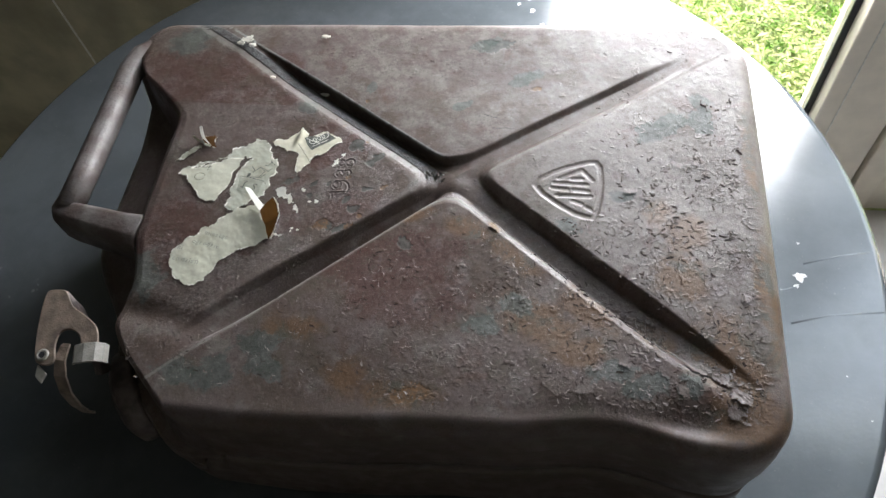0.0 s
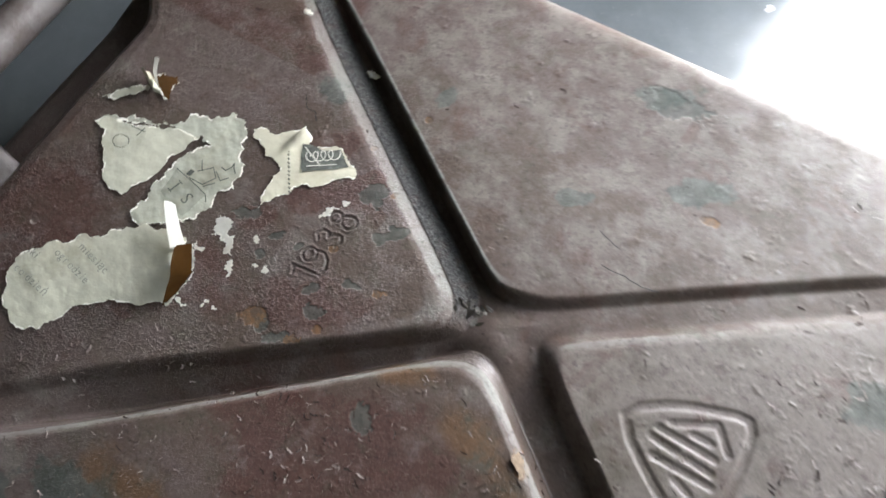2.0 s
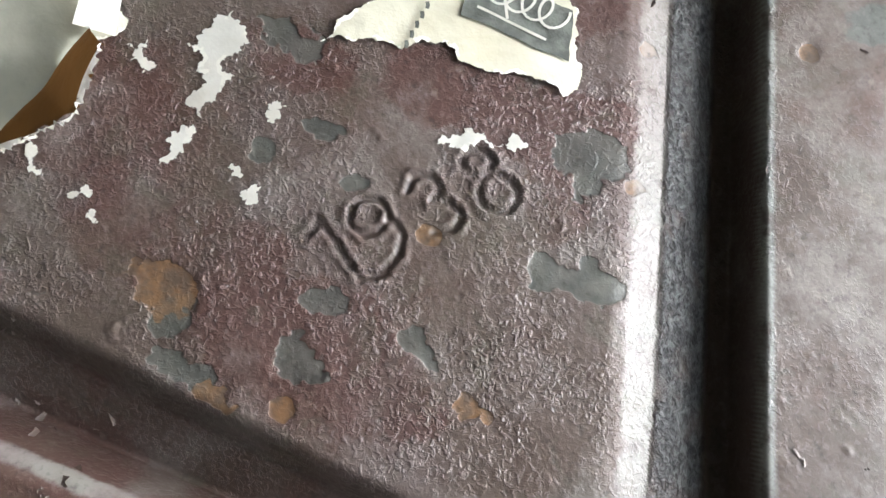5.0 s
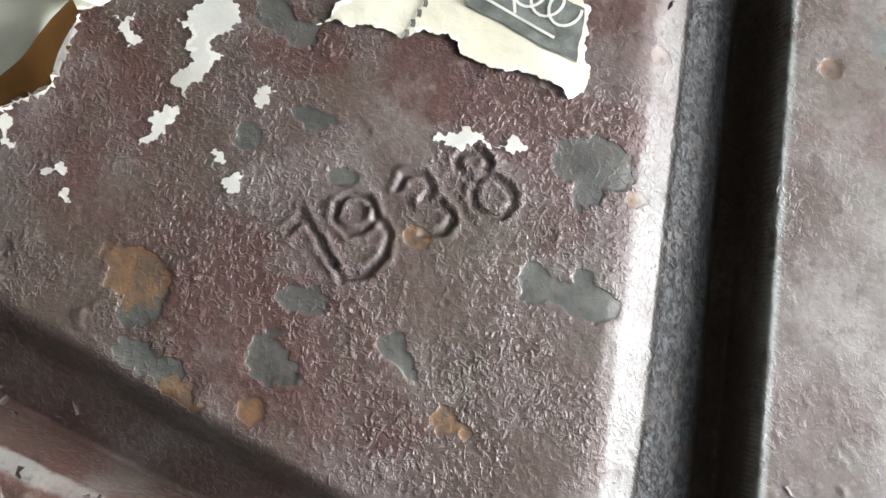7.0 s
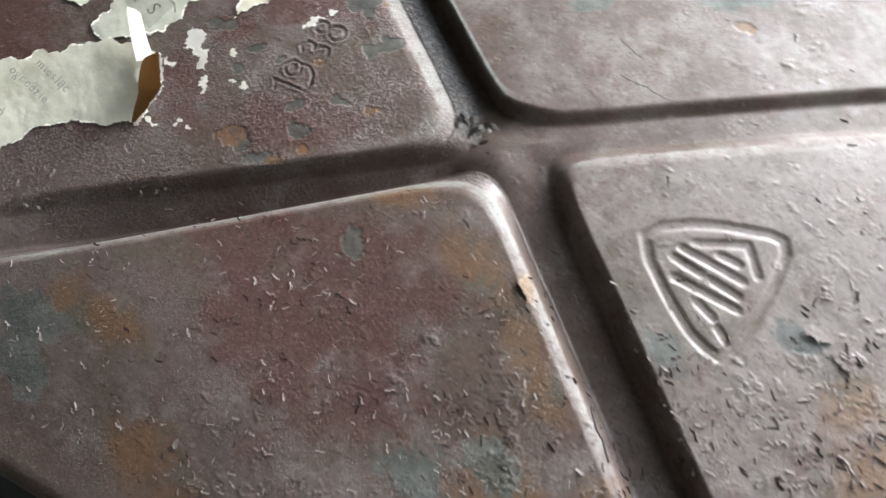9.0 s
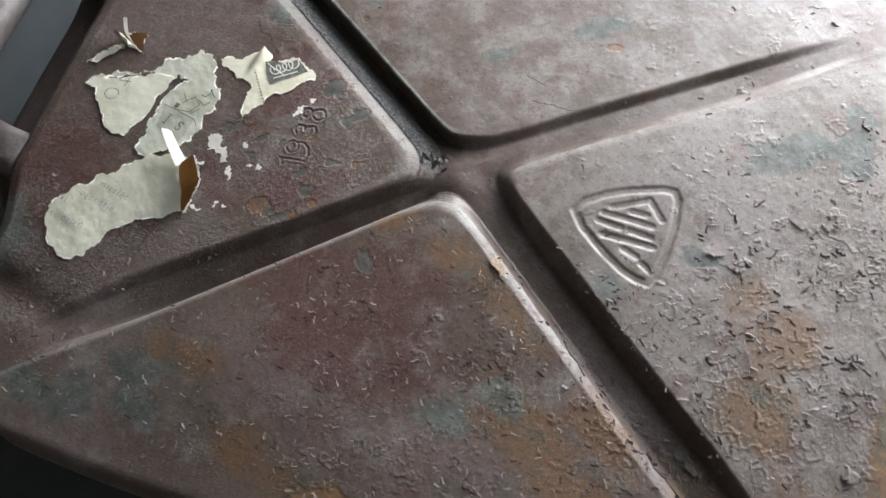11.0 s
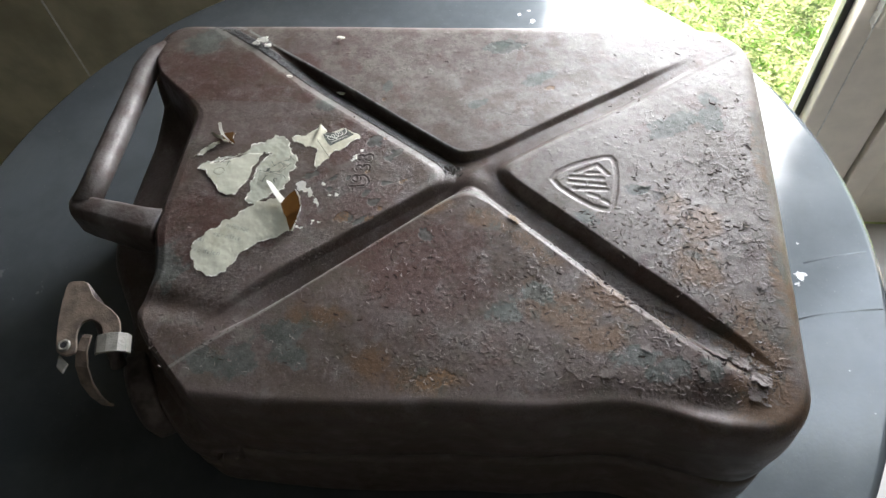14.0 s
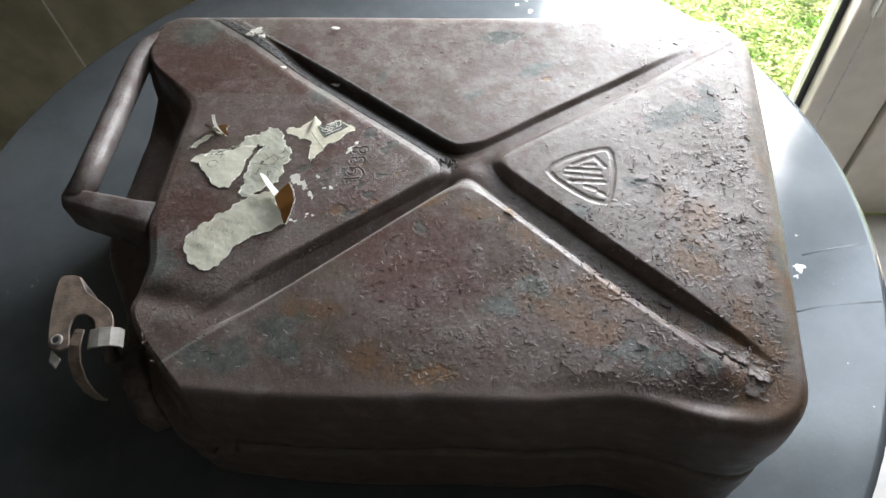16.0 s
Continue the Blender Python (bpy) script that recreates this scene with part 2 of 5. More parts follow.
# Unseen ceiling kept dark so that little fill light falls from above.
CEILING_LOW_FILL = plain("low_fill_ceiling", (0.11, 0.108, 0.10), 0.85, 0, 20, 0.05, 0.001)
TILE = plain("olive_brown_tile", (0.42, 0.38, 0.26), 0.35, 0, 9, 0.25, 0.0004)
GROUT = plain("pale_grout", (0.74, 0.72, 0.67), 0.85, 0, 120, 0.15, 0.0008)
FLOOR = plain("pale_floor_tile", (0.52, 0.50, 0.48), 0.4, 0, 14, 0.12, 0.0003)
STEEL = plain("catch_steel", (0.5, 0.5, 0.49), 0.3, 0.9, 80, 0.1)


def glass():
    m = Mat("window_glass", 0.0)
    m.b.inputs["Transmission Weight"].default_value = 1.0
    m.b.inputs["IOR"].default_value = 1.02
    return m.done((1.0, 1.0, 1.0))


GLASS = glass()


def leaf_mat():
    m = Mat("garden_leaves", 0.5)
    r = m.island()
    col = m.mix(m.ramp(m.math("ADD", m.math("MULTIPLY", r, 0.22), m.noise(19, 3, 0.55)), 0.46, 0.72), (0.17, 0.32, 0.05), (0.68, 0.68, 0.40))
    mat = m.done(col)
    t = m.n.new("ShaderNodeBsdfTranslucent")
    m.put(t.inputs["Color"], col)
    mixer = m.n.new("ShaderNodeMixShader")
    mixer.inputs[0].default_value = 0.5
    m.l.new(m.b.outputs[0], mixer.inputs[1])
    m.l.new(t.outputs[0], mixer.inputs[2])
    m.l.new(mixer.outputs[0], m.n["Material Output"].inputs["Surface"])
    return mat


LEAF = leaf_mat()
LAWN = plain("lawn", (0.46, 0.52, 0.22), 0.9, 0, 14, 0.5, 0.01)


# ---- mesh helpers ----
def part(name, mesh, material, parent=None, label="", smooth=False):
    """Links a mesh or a bmesh as one object, under a thing if one is given."""
    if isinstance(mesh, bmesh.types.BMesh):
        bm, mesh = mesh, bpy.data.meshes.new(name)
        bm.normal_update()
        bm.to_mesh(mesh)
        bm.free()
    if smooth:
        mesh.shade_smooth()
    if material and not mesh.materials:
        mesh.materials.append(material)
    ob = new(name, mesh)
    ob.parent = parent
    if label:
        ob["label"] = label
    return ob


def thing(name, label, category, at=(0, 0, 0), group="", kind=""):
    ob = new(name)
    ob.location = at
    return tagged(ob, label, category, group, kind)


def box(x0, x1, y0, y1, z0, z1, bevel=0.0, segments=2):
    bm = bmesh.new()
    bmesh.ops.create_cube(bm, size=1, matrix=Matrix.Translation(((x0 + x1) / 2, (y0 + y1) / 2, (z0 + z1) / 2)) @ Matrix.Diagonal((x1 - x0, y1 - y0, z1 - z0, 1)))
    if bevel:
        bmesh.ops.bevel(bm, geom=bm.edges[:], offset=bevel, segments=segments, profile=0.5, affect="EDGES")
    return bm


def lathe(profile, steps=64, centre=(0, 0, 0)):
    """A turned body round z from (radius, z) pairs."""
    bm = bmesh.new()
    rings = []
    for r, z in profile:
        if r < 1e-6:
            rings.append([bm.verts.new((centre[0], centre[1], centre[2] + z))])
        else:
            rings.append([bm.verts.new((centre[0] + r * math.cos(2 * math.pi * k / steps), centre[1] + r * math.sin(2 * math.pi * k / steps), centre[2] + z)) for k in range(steps)])
    for a, b in zip(rings, rings[1:]):
        for k in range(steps):
            q = [a[k % len(a)], a[(k + 1) % len(a)], b[(k + 1) % len(b)], b[k % len(b)]]
            q = list(dict.fromkeys(q))
            if len(q) > 2:
                bm.faces.new(q)
    bmesh.ops.recalc_face_normals(bm, faces=bm.faces)
    return bm


def tube(points, radius, sides=16, closed_ends=True):
    """A round bar along points; radius is one number or one for each point."""
    bm = bmesh.new()
    pts = [Vector(p) for p in points]
    radii = radius if isinstance(radius, (list, tuple)) else [radius] * len(pts)
    rings, up = [], Vector((0, 0, 1))
    for k, p in enumerate(pts):
        way = (pts[min(k + 1, len(pts) - 1)] - pts[max(k - 1, 0)]).normalized()
        side = way.cross(up if abs(way.dot(up)) < 0.9 else Vector((1, 0, 0))).normalized()
        top = side.cross(way)
        rings.append([bm.verts.new(p + radii[k] * (math.cos(2 * math.pi * s / sides) * side + math.sin(2 * math.pi * s / sides) * top)) for s in range(sides)])
    for a, b in zip(rings, rings[1:]):
        for s in range(sides):
            bm.faces.new((a[s], a[(s + 1) % sides], b[(s + 1) % sides], b[s]))
    if closed_ends:
        bm.faces.new(rings[0])
        bm.faces.new(rings[-1])
    bmesh.ops.recalc_face_normals(bm, faces=bm.faces)
    return bm


def smooth01(a, lo, hi):
    t = np.clip((a - lo) / (hi - lo), 0, 1)
    return t * t * (3 - 2 * t)


LATTICE = np.random.RandomState(7).rand(256, 256)


def grain(x, y, size, seed=0):
    """Smooth value noise between 0 and 1, with features of that size."""
    u, v = np.asarray(x) / size + 17.3 * seed + 50, np.asarray(y) / size + 9.1 * seed + 50
    i, j = np.floor(u).astype(int), np.floor(v).astype(int)
    a, b = u - i, v - j
    a, b = a * a * (3 - 2 * a), b * b * (3 - 2 * b)
    g = lambda p, q: LATTICE[p % 256, q % 256]
    return (g(i, j) * (1 - a) + g(i + 1, j) * a) * (1 - b) + (g(i, j + 1) * (1 - a) + g(i + 1, j + 1) * a) * b


def fractal(x, y, size, octaves=4, seed=0):
    total, amp, norm = 0, 1.0, 0
    for k in range(octaves):
        total, norm = total + amp * grain(x, y, size / 2**k, seed + k), norm + amp
        amp *= 0.55
    return total / norm


# ---- the fuel can ----
FACE, BASE = 0.905, 0.708
FAR, NEAR, RIGHT = 0.169, -0.186, 0.229
EDGE = 0.015


def fillet(corners, steps=10):
    """A closed outline from corners (x, y, radius)."""
    out, n = [], len(corners)
    for k, (x, y, r) in enumerate(corners):
        p, a, b = Vector((x, y)), Vector(corners[k - 1][:2]), Vector(corners[(k + 1) % n][:2])
        u, w = (a - p).normalized(), (b - p).normalized()
        half = u.angle(w) / 2
        cut = min(r / math.tan(half), 0.48 * (a - p).length, 0.48 * (b - p).length)
        r = cut * math.tan(half)
        c = p + (u + w).normalized() * (r / math.sin(half))
        s, e = p + u * cut - c, p + w * cut - c
        turn = s.angle_signed(e)
        out += [c + Matrix.Rotation(-turn * q / steps, 2) @ s for q in range(steps + 1)]
    return np.array([tuple(v) for v in out])


CORNERS = [(-0.281, FAR, 0.052), (-0.277, 0.107, 0.018), (-0.2725, 0.056, 0.020), (-0.2725, -0.060, 0.03),
           (-0.252, -0.126, 0.03), (-0.190, NEAR, 0.036), (RIGHT, NEAR, 0.036), (RIGHT, FAR, 0.046)]
OUTLINE = fillet(CORNERS)


def edge_distance(x, y):
    """Distance to the outline, for points inside it."""
    p = np.stack([x.ravel(), y.ravel()], -1)
    best = np.full(len(p), 1.0)
    a, b = OUTLINE, np.roll(OUTLINE, -1, 0)
    for s, e in zip(a, b):
        d = e - s
        if d @ d < 1e-12:
            continue
        t = np.clip(((p - s) @ d) / (d @ d), 0, 1)
        best = np.minimum(best, np.hypot(*(p - s - t[:, None] * d).T))
    return best.reshape(x.shape)


CROSS = np.array([0.012, 0.003])
# each arm: its end, half width, depth, shift to its left, whether its roll-off is broad, whether its floor slopes down to the near flank
ARMS = [((-0.177, 0.134), 0.0091, 0.0098, 0.0019, True, False), ((0.185, 0.123), 0.0082, 0.0034, -0.001, False, False), ((-0.162, -0.145), 0.0098, 0.0135, -0.0015, False, True), ((0.208, -0.152), 0.0112, 0.0108, 0.0, False, False)]


def grooves(x, y):
    """Depth of the pressed cross: a channel along each arm, with rounded panel tips where the arms meet."""
    gaps, deep, side, kind, wide = [], [], [], [], []
    for end, half, depth, shift, broad, sloped in ARMS:
        way = np.array(end) - CROSS
        length = np.hypot(*way)
        way = way / length
        along = (x - CROSS[0]) * way[0] + (y - CROSS[1]) * way[1]
        beyond = np.where(along < 0, -along, 0)
        # the sloped arm narrows towards the crossing
        pinch = 0.0052 * np.clip(1 - along / 0.17, 0, 1) if sloped else 0.0
        across = (x - CROSS[0]) * -way[1] + (y - CROSS[1]) * way[0] - shift - pinch
        # the broad arm is lopsided: a long wall on one side of its lowest line, a short cliff on the other
        side_of = across + 0.0034 if broad else across
        if broad:
            across = np.where(side_of > 0, side_of * (half / 0.0144), side_of * (half / 0.0039))
        off = np.hypot(across, beyond)
        # the flank that faces the far edge rolls off gently, the other one is steep
        gentle = smooth01(side_of, -0.0004, 0.0010) if broad else smooth01(-across * np.sign(way[0]), -0.002, 0.003)
        side.append(0.0034 + ((0.95 if broad else 0.30 if sloped else 0.46) * half - 0.0034) * gentle)
        wide.append(float(broad))
        kind.append(gentle)
        fade = 1 - smooth01(along, 0.64 * length, 1.03 * length)
        gaps.append(off - half * (0.75 + 0.25 * fade) + pinch)
        if sloped:
            depth = depth * (0.26 + 0.74 * np.clip((across + half) / (1.5 * half), 0, 1) * smooth01(along, 0.004, 0.022) + 0.30 * (1 - smooth01(along, 0.004, 0.022)))
        deep.append((depth, fade))
    k = 0.0048
    pull = [np.exp(-np.clip(g, -0.05, 0.3) / k) for g in gaps]
    total = -np.log(sum(pull)) * k
    depth = sum(w * d * f for w, (d, f) in zip(pull, deep)) / sum(pull)
    # the floor rises a little where the arms meet
    depth = depth * (1 - 0.70 * np.exp(-(np.hypot(x - CROSS[0] - 0.003, y - CROSS[1] + 0.005) / 0.016) ** 2))
    roll = sum(w * s for w, s in zip(pull, side)) / sum(pull)
    soft = sum(w * s for w, s in zip(pull, kind)) / sum(pull)
    start = 0.0026 + 0.0022 * soft
    t = np.clip((start - total) / (roll + start), 0, 1)
    steep = (t * t * (3 - 2 * t)) ** 1.1
    # second value: the rubbed, polished roll of the gentle flank
    broad = sum(w * s for w, s in zip(pull, wide)) / sum(pull)
    short = np.interp(t, [0, 0.06, 0.36, 0.48, 0.90, 1], [0, 0.012, 0.128, 0.225, 0.960, 1])
    flank = np.interp(t, [0, 0.10, 0.22, 0.49, 0.70, 0.90, 1], [0, 0.010, 0.060, 0.260, 0.480, 0.800, 1])
    flank = short + (flank - short) * broad
    polish = soft * smooth01(t, 0.06 + 0.06 * broad, 0.30) * (1 - smooth01(t, 0.46, 0.53))
    # the pitted wall below the polished roll, and the bared strip along the opposite rim
    wall = soft * broad * smooth01(t, 0.46, 0.53) * (1 - smooth01(t, 0.92, 1.0))
    strip = (1 - soft) * broad * smooth01(total, 0.0006, 0.0014) * (1 - smooth01(total, 0.0046, 0.0060))
    return depth * (steep + (flank - steep) * soft), polish, broad, wall, strip


def stroke(x, y, points, width):
    """1 on a stroke along points, falling off to 0 at its rim."""
    best = np.full(x.shape, 1.0)
    for (ax, ay), (bx, by) in zip(points, points[1:]):
        dx, dy = bx - ax, by - ay
        t = np.clip(((x - ax) * dx + (y - ay) * dy) / max(dx * dx + dy * dy, 1e-12), 0, 1)
        best = np.minimum(best, np.hypot(x - ax - t * dx, y - ay - t * dy))
    return 1 - smooth01(best, 0.25 * width, width)


def ring(cx, cy, rx, ry, a0=0, a1=360, steps=20):
    return [(cx + rx * math.cos(radians(a0 + (a1 - a0) * k / steps)), cy + ry * math.sin(radians(a0 + (a1 - a0) * k / steps))) for k in range(steps + 1)]


def digits():
    """The year, struck into the face, its tops towards -x."""
    one = [[(-0.0732, -0.0208), (-0.0750, -0.0177), (-0.0629, -0.0165)]]
    nine = [ring(-0.0716, -0.0107, 0.0030, 0.0031), [(-0.0701, -0.0080), (-0.0665, -0.0072), (-0.0636, -0.0092), (-0.0622, -0.0130), (-0.0635, -0.0160)]]
    three = [[(-0.0725, -0.0030), (-0.0742, -0.0012), (-0.0733, 0.0013), (-0.0703, 0.0018), (-0.0688, -0.0006), (-0.0677, 0.0021), (-0.0648, 0.0029), (-0.0634, 0.0006), (-0.0645, -0.0026)]]
    eight = [ring(-0.0714, 0.0094, 0.0023, 0.0026), ring(-0.0653, 0.0098, 0.0032, 0.0031)]
    return one + nine + three + eight


DIGITS = digits()
BADGE = [(0.0709, -0.0050), (0.0763, -0.0122), (0.0841, -0.0182), (0.0902, -0.0224), (0.0987, -0.0275), (0.1059, -0.0298), (0.1105, -0.0303), (0.1130, -0.0252), (0.1151, -0.0139), (0.1161, -0.0006), (0.1148, 0.0129),
         (0.1125, 0.0166), (0.1075, 0.0166), (0.0920, 0.0113), (0.0827, 0.0068), (0.0740, 0.0007), (0.0709, -0.0050)]
BADGE_BARS = [[(0.0826, -0.0068), (0.0929, -0.0076)], [(0.0837, -0.0024), (0.1063, -0.0030)], [(0.0958, 0.0015), (0.1027, 0.0017)], [(0.0858, -0.0130), (0.1089, -0.0128)], [(0.0973, -0.0079), (0.1072, -0.0085)],
              [(0.0966, -0.0171), (0.1028, -0.0192)], [(0.1060, -0.0218), (0.1107, -0.0245)], [(0.0871, 0.0014), (0.1026, 0.0094), (0.1101, 0.0012)]]
# dents: place, spread and depth
DENTS = [(-0.192, -0.118, 0.016, 0.009, 0.0042), (-0.160, -0.124, 0.02, 0.010, 0.0022), (0.120, -0.172, 0.055, 0.012, 0.003), (0.03, 0.10, 0.07, 0.03, 0.0016),
         (0.17, -0.165, 0.02, 0.012, 0.004), (0.07, -0.10, 0.05, 0.03, 0.0014), (-0.05, -0.12, 0.05, 0.03, -0.0016), (0.17, 0.02, 0.03, 0.05, 0.0012)]


def roughness_field(x, y):
    """How much the paint has lifted: strongest towards the bottom end and the near edge."""
    f = -0.62 + 0.72 * smooth01(x, 0.07, 0.21) * (1 - 0.7 * smooth01(y, 0.0, 0.12)) + 0.45 * smooth01(-y, 0.03, 0.11) * smooth01(x, -0.09, 0.02)
    return f + 0.5 * (fractal(x, y, 0.03, 3, 5) - 0.5)


def crust(x, y):
    """Height of the lifting coat: ragged scabs whose rims have curled up and whose middles lie flat."""
    zone = roughness_field(x, y)
    big = fractal(x, y, 0.0090, 5, 61) - 0.5 + 0.30 * np.clip(zone, -0.7, 0.35) - 0.115
    small = fractal(x, y, 0.0036, 3, 71) - 0.5 + 0.22 * np.clip(zone, -0.7, 0.3) - 0.115
    rim = lambda q, w: np.interp(q, [0, 0.22 * w, 0.40 * w, w, 2.4 * w], [0, 0.75, 1.0, 0.35, 0.16])
    inner = smooth01(RIGHT - 0.008 - x, 0, 0.010) * smooth01(y - NEAR - 0.016, 0, 0.010)
    return inner * (0.00044 * rim(big, 0.050) * (0.25 + 1.1 * grain(x, y, 0.006, 81)) + 0.00022 * rim(small, 0.08) * (0.2 + 1.0 * grain(x, y, 0.008, 85)))


def bow(x, y):
    """The slight dome of the face."""
    return 0.0015 - 0.0050 * np.clip(y / 0.16, 0, 1.1) ** 2 - 0.0080 * np.clip(-y / 0.19, 0, 1.1) ** 2.4 - 0.001 * np.clip(np.abs(x) / 0.22, 0, 1.2) ** 2


def relief(x, y):
    """Height of what is pressed, dented or flaked on the face."""
    h = -grooves(x, y)[0]
    for cx, cy, sx, sy, d in DENTS:
        h = h - d * np.exp(-(((x - cx) / sx) ** 2 + ((y - cy) / sy) ** 2))
    h = h + 0.0026 * (fractal(x, y, 0.10, 2, 1) - 0.5)
    h = h + 0.00035 * (fractal(x, y, 0.007, 3, 2) - 0.5)
    h = h + crust(x, y)
    zone = (x > -0.085) & (x < -0.045) & (y > -0.035) & (y < 0.03)
    worn = fractal(x[zone], y[zone], 0.0022, 3, 31)
    wx, wy = x[zone] + 0.0011 * (fractal(x[zone], y[zone], 0.0017, 3, 41) - 0.5), y[zone] + 0.0011 * (fractal(x[zone], y[zone], 0.0017, 3, 47) - 0.5)
    for line in DIGITS:
        h[zone] += 0.0008 * worn * stroke(wx, wy, line, 0.0019) - (0.0003 + 0.0010 * worn) * stroke(wx, wy, line, 0.0010)
    h = h - 0.00018 * smooth01(np.maximum(chip_field(x, y, GREEN, 21), chip_field(x, y, RUST, 25)), -0.03, 0.10)
    zone = (x > 0.062) & (x < 0.128) & (y > -0.04) & (y < 0.033)
    h[zone] -= 0.00062 * stroke(x[zone], y[zone], BADGE, 0.0027)
    for line in BADGE_BARS:
        h[zone] -= 0.00052 * stroke(x[zone], y[zone], line, 0.0023)
    return h


def face_height(x, y):
    x, y = np.atleast_1d(np.asarray(x, float)), np.atleast_1d(np.asarray(y, float))
    return FACE + bow(x, y) + relief(x, y)


def patches(x, y, spots):
    """1 in the middle of each spot (x, y, rx, ry, turn), 0 on its rim, down to -1 outside."""
    f = np.full(x.shape, -1.0)
    for cx, cy, rx, ry, turn in spots:
        c, s = math.cos(radians(turn)), math.sin(radians(turn))
        u, v = ((x - cx) * c + (y - cy) * s) / rx, ((y - cy) * c - (x - cx) * s) / ry
        f = np.maximum(f, np.clip(1 - np.hypot(u, v), -1, 1))
    return f


GREEN = [(-0.0633, 0.0266, 0.0062, 0.0040, 60), (-0.0606, 0.0240, 0.0034, 0.0028, 0), (-0.0501, 0.0106, 0.0046, 0.0038, 30), (-0.0450, 0.0165, 0.0036, 0.0032, 0), (-0.0886, -0.0104, 0.0036, 0.0018, 60),
         (-0.0895, -0.0206, 0.0024, 0.0028, 0), (-0.0782, -0.0105, 0.0026, 0.0018, 60), (-0.0478, -0.0130, 0.0042, 0.0021, 10), (-0.0549, -0.0303, 0.0052, 0.0032, 10), (-0.0632, -0.0233, 0.0040, 0.0022, 50),
         (-0.0717, -0.0460, 0.0034, 0.0050, 0), (-0.1071, -0.0083, 0.0064, 0.0044, 30), (-0.0623, -0.0464, 0.0070, 0.0028, 30), (-0.0158, -0.0580, 0.0055, 0.0050, 0), (0.030, 0.135, 0.014, 0.007, 10)]
GREEN2 = [(0.0946, -0.0364, 0.009, 0.008, 0), (0.1311, -0.0110, 0.014, 0.006, 10), (-0.100, -0.135, 0.022, 0.012, 0), (-0.096, -0.151, 0.020, 0.010, 0), (-0.137, -0.158, 0.028, 0.012, 0), (0.0635, -0.0982, 0.016, 0.010, 0),
          (0.0435, -0.116, 0.014, 0.008, 0), (0.128, -0.140, 0.020, 0.008, 0), (0.1407, -0.1455, 0.018, 0.010, 0), (0.1675, -0.1437, 0.010, 0.010, 0), (0.0273, 0.1388, 0.018, 0.008, 20), (0.0141, 0.0697, 0.009, 0.005, 20),
          (0.0579, 0.0985, 0.014, 0.009, 20), (-0.0622, 0.0864, 0.005, 0.006, 0), (-0.1101, 0.0643, 0.010, 0.012, 0), (0.1871, 0.0621, 0.009, 0.020, 0), (0.158, 0.050, 0.020, 0.012, 30), (-0.228, 0.138, 0.022, 0.018, 40),
          (-0.20, -0.09, 0.02, 0.02, 0)]
RUST = [(-0.0771, -0.0445, 0.0050, 0.0038, 20), (-0.0372, -0.0112, 0.0027, 0.0020, 20), (-0.0347, -0.0093, 0.0012, 0.0012, 0), (-0.0767, 0.0471, 0.0020, 0.0020, 0), (-0.0648, -0.0035, 0.0024, 0.0018, 0),
        (-0.0556, 0.0312, 0.0026, 0.0016, 60), (-0.0500, -0.0362, 0.0020, 0.0016, 0), (-0.0577, -0.0441, 0.0036, 0.0020, 30), (-0.0624, 0.0715, 0.0018, 0.0014, 0), (0.0019, -0.1615, 0.012, 0.006, 0),
        (0.045, -0.041, 0.003, 0.005, 40), (0.214, -0.075, 0.004, 0.007, 0), (0.0663, 0.0877, 0.006, 0.002, 0)]
STAIN = [(-0.040, -0.153, 0.016, 0.018, 0), (-0.079, -0.123, 0.024, 0.014, 0), (0.079, -0.111, 0.034, 0.018, -20), (0.107, -0.098, 0.030, 0.012, -38), (0.103, -0.128, 0.028, 0.014, 0), (0.026, -0.043, 0.018, 0.009, -20),
         (0.060, -0.063, 0.024, 0.009, -38), (0.152, -0.023, 0.014, 0.012, 0), (0.175, -0.038, 0.022, 0.016, 0), (0.165, -0.073, 0.022, 0.016, 0), (0.202, -0.159, 0.034, 0.024, 0), (0.219, -0.080, 0.009, 0.07, 0),
         (0.217, 0.030, 0.006, 0.06, 0), (-0.225, 0.052, 0.012, 0.014, 0), (0.190, -0.120, 0.030, 0.030, 0), (-0.010, -0.160, 0.03, 0.012, 0), (-0.01, -0.033, 0.014, 0.006, 30), (0.150, -0.111, 0.020, 0.012, -38)]
RED = [(-0.037, -0.076, 0.045, 0.022, 0), (0.000, -0.060, 0.040, 0.020, 10), (-0.006, -0.095, 0.05, 0.03, 0), (-0.0842, 0.0137, 0.017, 0.010, 45), (-0.0742, 0.0220, 0.016, 0.008, 45), (-0.0677, 0.0320, 0.011, 0.006, 45),
       (-0.0596, 0.0177, 0.008, 0.006, 0), (-0.0761, -0.0318, 0.012, 0.008, 30), (-0.0874, -0.0459, 0.014, 0.009, 20), (-0.102, -0.008, 0.012, 0.007, 40), (-0.120, -0.050, 0.045, 0.018, 38), (-0.060, -0.030, 0.03, 0.014, 30),
       (-0.185, -0.060, 0.030, 0.040, 0), (-0.095, 0.035, 0.02, 0.010, 50)]


def red_coat(x, y):
    """The old red coat shows in worn spots and, with a straight lower border, on the far shoulder."""
    band = smooth01(y + 0.02 * x, 0.0615, 0.0640) * (1 - smooth01(x, -0.125, -0.110)) * (1 - smooth01(y, 0.118, 0.135))
    return np.maximum(patches(x, y, RED), 0.55 * band - 0.6 * (1 - band))


